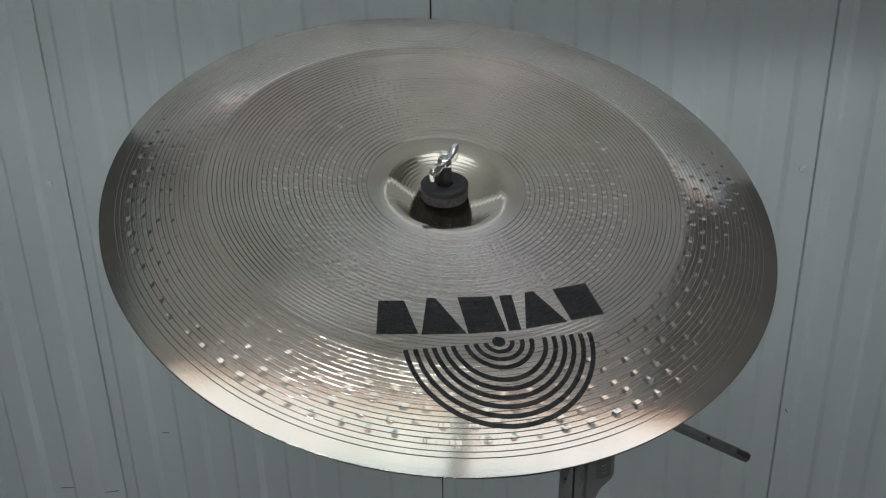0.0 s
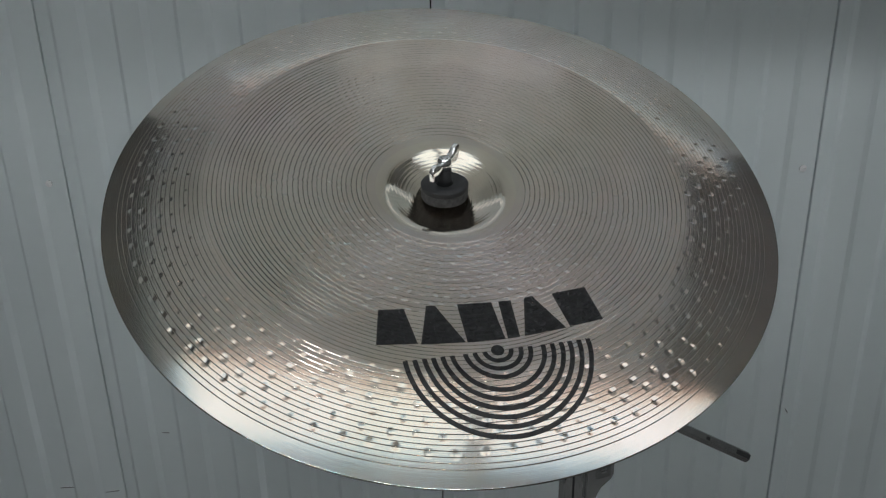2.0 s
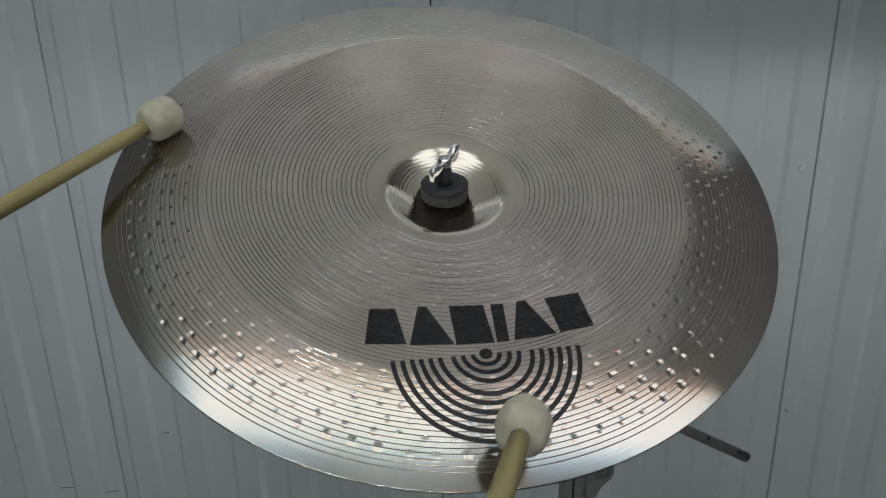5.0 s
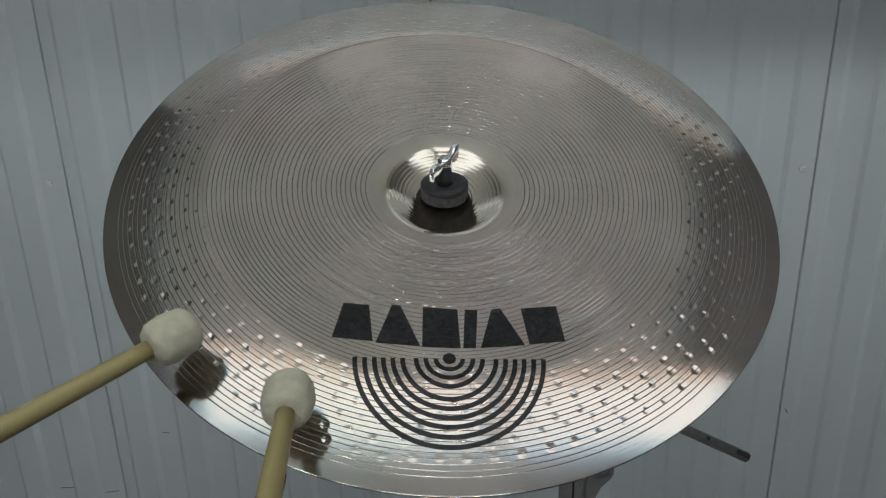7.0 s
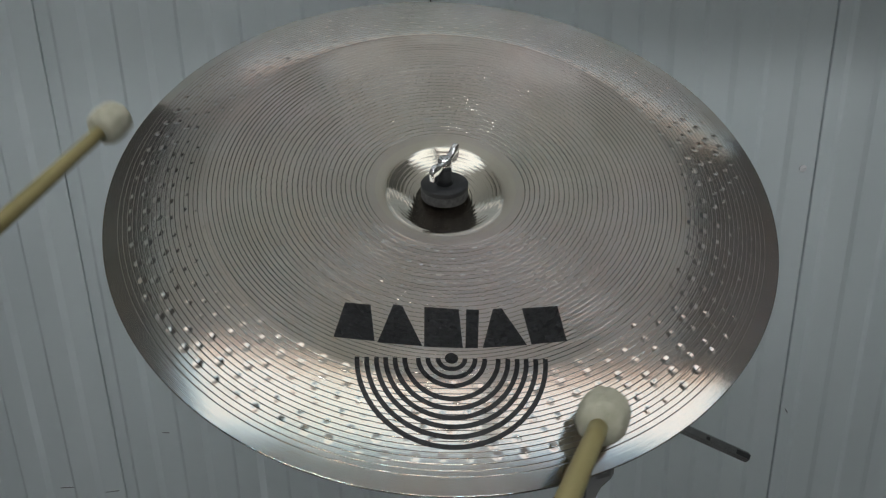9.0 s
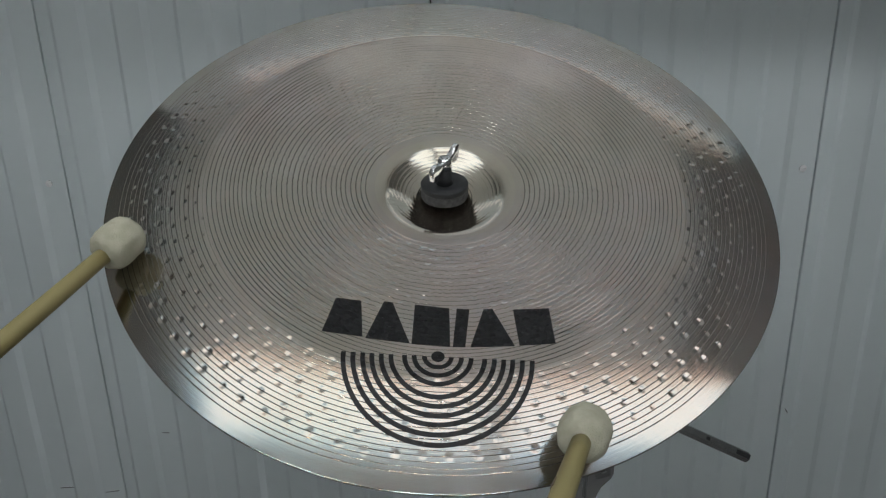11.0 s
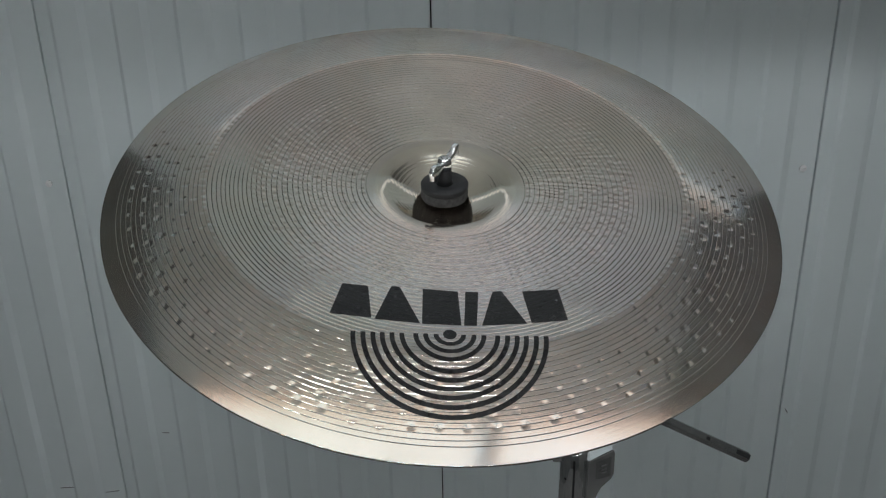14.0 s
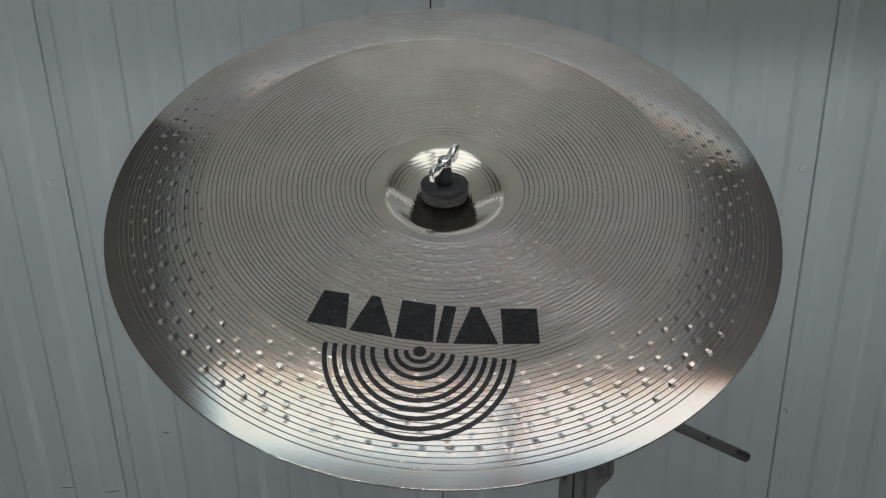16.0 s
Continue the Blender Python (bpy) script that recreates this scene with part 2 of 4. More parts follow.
def panel_lamp():
    """A flat fitting hung on four wires: a milky cover below, a brighter glow added on top to light the ceiling."""
    lamp = empty("pendant_lamp")
    part("housing", box(-0.44, 0.44, -0.17, 0.17, 0.0, 0.04, 0.006), LAMP_BODY, lamp, smooth=False)
    part("diffuser", box(-0.43, 0.43, -0.16, 0.16, -0.016, 0.004, 0.006), LAMP_GLOW, lamp, smooth=False)
    # added fill: glows upward only to brighten the ceiling
    part("ceiling_fill", box(-0.425, 0.425, -0.125, 0.125, 0.036, 0.046, 0.003), CEILING_FILL, lamp, smooth=False)
    for sx in (-1, 1):
        for sy in (-1, 1):
            part("wire", rounded_cylinder(0.002, 0.04, CEILING_Z - LAMP_Z, 0.0003, 8), STEEL, lamp, m=pose(sx * 0.432, sy * 0.162, 0))
    return tagged(lamp, "flat white pendant light with an added ceiling fill on top", "lamp", "pendant lights")


def strip_lamp():
    """A slim flat fitting hung on two wires before the ribbed wall; most of its light comes from fill glows added on
    top and wall side.
    """
    lamp = empty("strip_lamp")
    part("diffuser", box(-0.795, 0.795, -0.035, 0.035, -0.012, 0.004, 0.004), STRIP_GLOW, lamp, smooth=False)
    part("housing", box(-0.805, 0.805, -0.04, 0.04, 0.003, 0.045, 0.004), LAMP_BODY, lamp, smooth=False)
    # added fills, no part of the fitting: one brightens the wall, one the ceiling
    part("wall_fill", box(-0.79, 0.79, 0.039, 0.046, 0.006, 0.042, 0.002), WALL_FILL, lamp, smooth=False)
    part("ceiling_fill", box(-0.79, 0.79, -0.034, 0.034, 0.042, 0.050, 0.002), STRIP_FILL, lamp, smooth=False)
    for sx in (-1, 1):
        part("wire", rounded_cylinder(0.002, 0.049, CEILING_Z - LAMP_Z, 0.0003, 8), STEEL, lamp, m=pose(sx * 0.76, 0, 0))
    return tagged(lamp, "slim glowing strip light hung on wires near the wall", "lamp")


room()
back_wall()
strip = strip_lamp()
strip.matrix_basis = pose(0.24, 1.28, LAMP_Z)
screw = wall_screw()
screw.matrix_basis = pose(-1.136, WALL_Y + 0.0005, 1.137, 90, 0, 0)
copy_thing(screw, pose(0.879, WALL_Y + 0.0005, 1.151, 90, 20, 0))
tube = tube_lamp()
tube.matrix_basis = pose(-1.0, -1.6, TUBE_Z)
copy_thing(tube, pose(0.35, -1.6, TUBE_Z))
panel = panel_lamp()
panel.matrix_basis = pose(-0.215, 0.12, LAMP_Z)
copy_thing(panel, pose(0.705, 0.12, LAMP_Z))

# ---- the cymbal ----
R_RIM, R_CREASE, R_BELL, R_HOLE = 0.254, 0.1827, 0.057, 0.0065
BOWL = 0.0905
rng = np.random.default_rng(7)


def base_profile(r):
    """The inverted bell is a bowl with a soft lip; the bow rises from it to the crease, the rim turns down beyond."""
    bowl = 0.0026 + BOWL - np.sqrt(BOWL * BOWL - np.minimum(r, 0.062) ** 2) + 0.00003 * np.sin(2 * math.pi * r / 0.0031) * (r > 0.02)
    u = np.minimum((r - R_BELL) / (R_CREASE - R_BELL), 1)
    bow = 0.0169 + 0.0152 * (u * 0.9 + 0.1 * u * u * (u > 0))
    lip = -0.0009 * np.logaddexp(-bowl / 0.0009, -bow / 0.0009)
    q = 0.0022 * np.logaddexp(0, (r - R_CREASE) / 0.0022)
    return np.where(r < 0.0615, lip, bow) - (0.07 * q + 0.94 * q * q)


def groove_half(r):
    return 0.00035 if r < R_CREASE else 0.00023


def groove_radii():
    out, r = [], 0.018
    while r < 0.0555:
        out.append((r, 0.00005))
        r += 0.0029 + 0.0006 * rng.random()
    r = 0.0625
    while r < 0.2450:
        out.append((r, groove_half(r) * (0.465 + 0.06 * rng.random())))
        r += (0.0034 + 0.0007 * rng.random()) if r < 0.148 else (0.0029 + 0.0005 * rng.random()) if r < R_CREASE else (0.0030 + 0.0006 * rng.random())
    return out


GROOVES = groove_radii()


def hammer_marks():
    """Rows of hammer dents: strong on the turned-down rim, faint on the bow. (r, angle, depth, radius)"""
    marks = []
    for k, r in enumerate((0.1875, 0.1965, 0.2055, 0.2145, 0.2235, 0.2325)):
        count = int(2 * math.pi * r / 0.0165)
        for i in range(count):
            marks.append((r + rng.normal(0, 0.0008), 2 * math.pi * (i + 0.5 * (k % 2) + rng.normal(0, 0.07)) / count,
                          0.00029 * (0.7 + 0.6 * rng.random()), 0.0019 + 0.0004 * rng.random()))
    r = 0.066
    while r < 0.140:
        count = int(2 * math.pi * r / 0.0088)
        for i in range(count):
            marks.append((r + rng.normal(0, 0.0004), 2 * math.pi * (i + rng.normal(0, 0.1)) / count,
                          0.00018 * (0.5 + 0.9 * rng.random()), 0.0020))
        r += 0.0082
    for i in range(170):
        marks.append((R_CREASE - 0.0005 + rng.normal(0, 0.0006), 2 * math.pi * (i + rng.normal(0, 0.15)) / 170, 0.00009, 0.0021))
    return np.array(marks)


MARKS = hammer_marks()


def grooves(r):
    out = np.zeros_like(r)
    for g, d in GROOVES:
        out -= d * np.clip(1 - np.abs(r - g) / groove_half(g), 0, 1)
    return out


def dent(dist2, depth, radius):
    q = dist2 / (radius * radius)
    return -depth * np.exp(-1.2 * q) + 0.16 * depth * np.exp(-((np.sqrt(q) - 1.5) / 0.35) ** 2)


def surface(x, y):
    """Height of the cymbal's top at points (x, y)."""
    r = np.hypot(x, y)
    z = base_profile(r) + grooves(r)
    for mr, ma, md, mw in MARKS:
        cx, cy = mr * math.cos(ma), mr * math.sin(ma)
        near = (np.abs(x - cx) < 0.009) & (np.abs(y - cy) < 0.009)
        if near.any():
            z[near] += dent((x[near] - cx) ** 2 + (y[near] - cy) ** 2, md, mw)
    return z


def cymbal_body(parent):
    radii = {R_HOLE, 0.010, 0.014, R_BELL, R_RIM - 0.0006, R_RIM}
    for g, _ in GROOVES:
        h = groove_half(g)
        radii |= {g - h - 0.0002, g - h, g, g + h, g + h + 0.0002}
    radii |= {R_CREASE + 0.0007 * k for k in range(-3, 4)}
    radii = sorted(radii)
    full = [radii[0]]
    for r in radii[1:]:
        n = max(1, math.ceil((r - full[-1]) / (0.0006 if r < R_BELL + 0.001 else 0.0012)))
        full += list(np.linspace(full[-1], r, n + 1)[1:])
    rad = np.array([r for i, r in enumerate(full) if i == 0 or r - full[i - 1] > 0.00015])
    seg = 1400
    ang = np.arange(seg) * 2 * math.pi / seg
    height = np.repeat((base_profile(rad) + grooves(rad))[:, None], seg, 1)
    for mr, ma, md, mw in MARKS:
        i0, i1 = np.searchsorted(rad, (mr - 0.009, mr + 0.009))
        span = int(0.009 / mr / (2 * math.pi) * seg) + 1
        c = int(ma / (2 * math.pi) * seg)
        cols = np.arange(c - span, c + span + 1) % seg
        rr, aa = rad[i0:i1, None], ang[cols][None, :]
        d2 = rr * rr + mr * mr - 2 * rr * mr * np.cos(aa - ma)
        height[np.ix_(np.arange(i0, i1), cols)] += dent(d2, md, mw)
    n = len(rad)
    wander = np.zeros((n, seg))
    for k in range(9):
        freq, wave = rng.integers(18, 170), 2 * math.pi / (0.012 + 0.02 * rng.random())
        wander += np.sin(freq * ang[None, :] + wave * rad[:, None] + 6.28 * rng.random()) * 0.00008
    wander *= (np.clip((rad - 0.06) / 0.02, 0, 1) * np.clip((0.152 - rad) / 0.008, 0.15, 1) * np.clip((0.25 - rad) / 0.02, 0, 1))[:, None]
    rw = rad[:, None] + wander
    top = np.stack([rw * np.cos(ang), rw * np.sin(ang), height], -1).reshape(-1, 3)
    low_rad = np.array([R_RIM - 0.0002, 0.245, 0.22, 0.20, 0.183, 0.16, 0.12, 0.08, 0.057, 0.045, 0.03, 0.018, R_HOLE])
    lowz = base_profile(low_rad) - 0.0013
    low = np.stack([low_rad[:, None] * np.cos(ang), low_rad[:, None] * np.sin(ang), np.repeat(lowz[:, None], seg, 1)], -1).reshape(-1, 3)
    verts = np.concatenate([top, low])
    rings = n + len(low_rad)
    i, j = np.meshgrid(np.arange(rings), np.arange(seg), indexing="ij")
    i2 = (i + 1) % rings
    faces = np.stack([i * seg + j, i2 * seg + j, i2 * seg + (j + 1) % seg, i * seg + (j + 1) % seg], -1).reshape(-1, 4)
    me = bpy.data.meshes.new("bronze_disc")
    me.vertices.add(len(verts))
    me.vertices.foreach_set("co", verts.astype(np.float32).ravel())
    me.loops.add(faces.size)
    me.loops.foreach_set("vertex_index", faces.astype(np.int32).ravel())
    me.polygons.add(len(faces))
    me.polygons.foreach_set("loop_start", np.arange(0, faces.size, 4, dtype=np.int32))
    me.polygons.foreach_set("use_smooth", np.ones(len(faces), dtype=bool))
    me.update(calc_edges=True)
    me.materials.append(BRONZE)
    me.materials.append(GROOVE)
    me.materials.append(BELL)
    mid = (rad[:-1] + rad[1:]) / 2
    # 0 plain, 1 groove with its shade in the colour, 2 bell
    ring_material = np.zeros(rings, dtype=np.int32)
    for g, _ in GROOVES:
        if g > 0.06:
            ring_material[:n - 1] |= (np.abs(mid - g) < groove_half(g)).astype(np.int32)
    ring_material[:n - 1][mid < R_BELL - 0.0015] = 2
    me.polygons.foreach_set("material_index", np.repeat(ring_material, seg))
    # the groove flanks keep their crisp edges
    me.polygons.foreach_set("use_smooth", np.repeat(ring_material != 1, seg))
    ob = new("bronze_disc", me)
    ob.parent = parent
    return tagged(ob, "lathed and hammered bronze disc with a sunken bell")


# the printed mark: its own frame, u across, v towards the bell, origin at the dot
MARK_R, MARK_A = 0.1666, radians(-86.16)
LIFT = 0.0002


def mark_point(u, v):
    ox, oy = math.cos(MARK_A), math.sin(MARK_A)
    return MARK_R * ox - oy * u - ox * v, MARK_R * oy + ox * u - oy * v


def printed(name, us, vs, parent):
    """A printed patch from grids of u and v, laid on the metal."""
    x, y = mark_point(us, vs)
    z = surface(x.ravel(), y.ravel()) + LIFT
    a, b = us.shape
    verts = np.stack([x.ravel(), y.ravel(), z], -1).tolist()
    faces = [(i * b + j, (i + 1) * b + j, (i + 1) * b + j + 1, i * b + j + 1) for i in range(a - 1) for j in range(b - 1)]
    ob = grid_object(name, verts, faces, INK, parent)
    ob.data.flip_normals() if ob.data.polygons[0].normal.z < 0 else None
    return ob


def printed_block(corners, parent, steps=26):
    """A plain black block between four corners (low left, low right, top right, top left)."""
    s, t = np.meshgrid(np.linspace(0, 1, steps), np.linspace(0, 1, steps * 2), indexing="ij")
    c = [np.array(q) for q in corners]
    p = [(1 - s) * (1 - t) * c[0][k] + s * (1 - t) * c[1][k] + s * t * c[2][k] + (1 - s) * t * c[3][k] for k in (0, 1)]
    return printed("printed_block", p[0], p[1], parent)


def cymbal_thing():
    thing = empty("cymbal")
    cymbal_body(thing)
    arcs = (1.0, 0.9, 0.8, 0.707, 0.61, 0.51, 0.37, 0.27, 0.165)
    for a in arcs:
        n = max(40, int(170 * a))
        ro, ri = 0.0608 * a, 0.0608 * a - 0.0030
        ang, rad = np.meshgrid(np.linspace(math.pi + 0.01, 2 * math.pi - 0.01, n), np.linspace(ri, ro, 4), indexing="ij")
        printed("printed_arc", rad * np.cos(ang), rad * np.sin(ang), thing)
    ang, rad = np.meshgrid(np.linspace(0, 2 * math.pi, 33), np.linspace(0.0001, 0.0042, 5), indexing="ij")
    printed("printed_dot", rad * np.cos(ang), rad * np.sin(ang), thing)
    # six plain slanted blocks stand for the maker's name
    for corners in (
        ((-0.0752, 0.0148), (-0.0490, 0.0128), (-0.0530, 0.0438), (-0.0700, 0.0448)),
        ((-0.0470, 0.0118), (-0.0185, 0.0098), (-0.0320, 0.0444), (-0.0378, 0.0450)),
        ((-0.0172, 0.0094), (0.0075, 0.0086), (0.0062, 0.0420), (-0.0170, 0.0438)),
        ((0.0092, 0.0086), (0.0172, 0.0088), (0.0198, 0.0418), (0.0112, 0.0420)),
        ((0.0205, 0.0090), (0.0490, 0.0112), (0.0352, 0.0432), (0.0292, 0.0424)),
        ((0.0520, 0.0118), (0.0752, 0.0142), (0.0730, 0.0446), (0.0490, 0.0430)),
    ):
        printed_block(corners, thing)
    return tagged(thing, "large lathed bronze cymbal with black printed arcs, mounted upside down", "cymbal")


cymbal = cymbal_thing()
PIVOT = Vector((-0.0187, 0.5916, 1.4784))

# ---- the stand under it ----
AXIS = Vector((0.0273, -0.2596, 0.9653)).normalized()
TOP = Matrix.Translation(PIVOT) @ pose(0, 0, 0, 15.05, 1.62, 0)
TILTER = PIVOT - AXIS * 0.125
BOOM_END = Vector((0.2668, 0.6363, 1.2049))
ELBOW = TILTER.lerp(BOOM_END, 0.42)


def wing(sign):
    """One flat wing of the nut, flared outwards and up."""
    bm = bmesh.new()
    outline = [(0.003, 0.0215), (0.0085, 0.0222), (0.0120, 0.0200), (0.0185, 0.0205), (0.0205, 0.0235), (0.0215, 0.0315), (0.0190, 0.0335), (0.0140, 0.0325), (0.0095, 0.0290), (0.003, 0.0280)]
    if sign < 0:
        outline = [(x, z - 0.0005 - 0.35 * max(0, x - 0.008)) for x, z in outline]
    a = [bm.verts.new((sign * x, -0.0024 + 0.0005 * (x > 0.012), z)) for x, z in outline]
    b = [bm.verts.new((sign * x, 0.0024 - 0.0005 * (x > 0.012), z)) for x, z in outline]
    bm.faces.new(a)
    bm.faces.new(b[::-1])
    n = len(a)
    for i in range(n):
        bm.faces.new((a[i], b[i], b[(i + 1) % n], a[(i + 1) % n]))
    bmesh.ops.recalc_face_normals(bm, faces=bm.faces)
    bmesh.ops.bevel(bm, geom=bm.edges[:], offset=0.0006, segments=2, affect="EDGES", profile=0.5)
    return bm


def stand():
    thing = empty("cymbal_stand", pose(ELBOW.x, ELBOW.y, 0))
    inv = thing.matrix_basis.inverted()
    top = inv @ TOP

    def place(name, bm, mat, m, parent=thing, label="", smooth=True):
        return part(name, bm, mat, parent, label, smooth, m)

    place("upper_felt", lathe([(0.004, 0.0048), (0.0180, 0.0048), (0.0187, 0.0062), (0.0187, 0.0118), (0.0182, 0.0128), (0.004, 0.0128)], 48), FELT_GREY, top, label="dark grey felt washer")
    place("top_washer", lathe([(0.003, 0.0128), (0.0186, 0.0128), (0.0189, 0.0136), (0.0189, 0.0166), (0.0183, 0.0174), (0.003, 0.0174)], 48), RUBBER, top, label="black washer on the felt")
    place("sleeve", lathe([(0.003, 0.0174), (0.0068, 0.0174), (0.0058, 0.0200), (0.0054, 0.0302), (0.003, 0.0306)], 24), RUBBER, top)
    place("lower_felt", lathe([(0.004, -0.010), (0.018, -0.010), (0.0187, -0.0085), (0.0187, -0.004), (0.018, -0.003), (0.004, -0.003)], 40), FELT_GREY, top)
    place("rod", rounded_cylinder(0.003, -0.125, 0.0402, 0.0006, 20), STEEL, top)
    nut = place("wing_nut", lathe([(0.003, 0.0208), (0.0062, 0.0208), (0.0056, 0.0262), (0.0046, 0.0296), (0.003, 0.0298)], 24), CHROME,
                top @ pose(0, 0, 0.0098, 0, 0, 63), label="chrome wing nut")
    for sign in (-1, 1):
        part("wing", wing(sign), CHROME, nut)
    place("tilter", rounded_cylinder(0.013, -0.018, 0.018, 0.002), CHROME, inv @ along(TILTER - Vector((0, 0.0, 0)), TILTER + Vector((0, 1, 0))))
    boom_m = inv @ along(TILTER, BOOM_END)
    length = (BOOM_END - TILTER).length
    boom = place("boom_arm", lathe([(0, 0), (0.0052, 0), (0.0052, length - 0.0012), (0.0044, length), (0.0034, length), (0.0034, length - 0.012), (0, length - 0.012)], 28), STEEL, boom_m, label="dull steel boom rod")
    # the cut-away end and the pin sit on the side that looks up and to the front
    side = (along(TILTER, BOOM_END).to_3x3().inverted() @ Vector((0.0, -0.75, 0.66)))
    turn = math.degrees(math.atan2(side.y, side.x)) - 90
    part("end_slot", box(-0.0022, 0.0022, 0.0030, 0.0056, length - 0.015, length - 0.0005, 0.0004), DARK, boom, smooth=False, m=pose(0, 0, 0, 0, 0, turn))
    part("set_pin", box(-0.0016, 0.0016, 0.0040, 0.0058, length - 0.050, length - 0.0465, 0.0005), DARK, boom, smooth=False, m=pose(0, 0, 0, 0, 0, turn))
    el = inv @ Matrix.Translation(ELBOW)
    place("boom_clamp", rounded_cylinder(0.014, -0.02, 0.02, 0.002), CHROME, el @ pose(0, 0, 0, 90, 0, 0))
    place("inner_tube", rounded_cylinder(0.0078, -0.20, -0.008, 0.0006), CHROME, el)
    place("collar", lathe([(0.008, -0.071), (0.0125, -0.071), (0.0138, -0.074), (0.0138, -0.128), (0.0128, -0.132), (0.008, -0.132)], 36), CHROME, el, label="chrome height clamp collar")
    lever = bmesh.new()
    shape = [(0.006, -0.076), (0.034, -0.070), (0.036, -0.074), (0.036, -0.098), (0.033, -0.103), (0.022, -0.110), (0.014, -0.124), (0.006, -0.128)]
    front = [lever.verts.new((x, -0.0165, z)) for x, z in shape]
    back = [lever.verts.new((x, 0.0085, z)) for x, z in shape]
    lever.faces.new(front)
    lever.faces.new(back[::-1])
    for k in range(len(shape)):
        lever.faces.new((front[k], back[k], back[(k + 1) % len(shape)], front[(k + 1) % len(shape)]))
    bmesh.ops.recalc_face_normals(lever, faces=lever.faces)
    bmesh.ops.bevel(lever, geom=lever.edges[:], offset=0.0012, segments=2, affect="EDGES", profile=0.5)
    clamp = place("clamp_block", lever, CHROME, el @ pose(0, 0, -0.004, 0, 0, 24), label="chrome clamp block", smooth=False)
    part("recess", box(0.0150, 0.0315, -0.0171, -0.0160, -0.0985, -0.0775, 0.0004), STEEL, clamp, smooth=False)
    for k in range(3):
        part("raised_bar", box(0.0195, 0.0262, -0.0180, -0.0168, -0.0852 - k * 0.0038, -0.0834 - k * 0.0038, 0.0003), CHROME, clamp, smooth=False)
    part("hinge_slot", box(-0.0010, 0.0010, -0.0150, -0.0105, -0.130, -0.074), DARK, clamp, smooth=False, m=pose(0, 0, 0, 0, 0, -30))
    part("rivet", rounded_cylinder(0.0013, 0.0130, 0.0142, 0.0002, 10), DARK, clamp, m=pose(0, 0, -0.096, 90, 0, -64))
    place("wing_bolt", rounded_cylinder(0.0032, 0.0, 0.024, 0.0005, 16), CHROME, el @ pose(-0.030, -0.004, -0.072, 0, 80, 0))
    place("bolt_tab", box(-0.021, -0.012, -0.009, 0.004, -0.083, -0.068, 0.0015), CHROME, el, smooth=False)
    place("lower_tube", rounded_cylinder(0.0127, 0.22, ELBOW.z - 0.118, 0.0008), CHROME, None)
    hub = place("leg_hub", rounded_cylinder(0.02, 0.42, 0.47, 0.003), CHROME, None)
    for k in range(3):
        a = 2 * math.pi * k / 3 + 0.5
        d = Vector((math.cos(a), math.sin(a), 0))
        place("leg", rounded_cylinder(0.009, 0, (Vector((0, 0, 0.445)) - d * 0.34 - Vector((0, 0, 0.016))).length, 0.001, 16), CHROME, along((0, 0, 0.445), d * 0.34 + Vector((0, 0, 0.016))))
        place("rubber_foot", lathe([(0, 0), (0.014, 0), (0.016, 0.006), (0.013, 0.03), (0, 0.032)], 24), RUBBER, pose(d.x * 0.34, d.y * 0.34, 0))
    return tagged(thing, "chrome boom cymbal stand with wing nut and dark felt", "stand")


stand()


# ---- the mallets ----
def mallet(name, seed):
    thing = empty(name)
    head = lathe([(0, 0.0150), (0.0075, 0.0149), (0.0110, 0.0139), (0.0135, 0.0112), (0.0147, 0.0068), (0.0150, 0.0005), (0.0148, -0.0062),
                  (0.0138, -0.0108), (0.0114, -0.0141), (0.0078, -0.0154), (0, -0.0156)], 64)
    bmesh.ops.subdivide_edges(head, edges=head.edges[:], cuts=1, use_grid_fill=True)
    for v in head.verts:
        v.co += v.co.normalized() * 0.0008 * noise.noise(v.co * 160 + Vector((seed, 0, 0)))
    part("felt_head", head, FELT_WHITE, thing, "soft off-white felt head")
    part("stick", lathe([(0, -0.011), (0.0055, -0.011), (0.0057, -0.030), (0.0063, -0.12), (0.0066, -0.30), (0.0064, -0.352), (0.005, -0.360), (0, -0.361)], 32), WOOD, thing, "pale turned wooden stick")
    for k in range(2):
        part("dark_mark", box(-0.0016, 0.0016, 0.0052, 0.0063, -0.075 - 0.03 * k, -0.066 - 0.03 * k, 0.0003), simple_mark(), thing, smooth=False)
    return tagged(thing, "wooden mallet with a soft off-white felt head", "mallet", "pair of mallets")


MARK_CACHE = []


def simple_mark():
    if not MARK_CACHE:
        MARK_CACHE.append(simple("scuffed_wood", (0.05, 0.035, 0.02), (0.16, 0.11, 0.05), 300.0, 0.6))
    return MARK_CACHE[0]


mallet_a = mallet("mallet", 1.0)
mallet_b = mallet("mallet", 5.0)


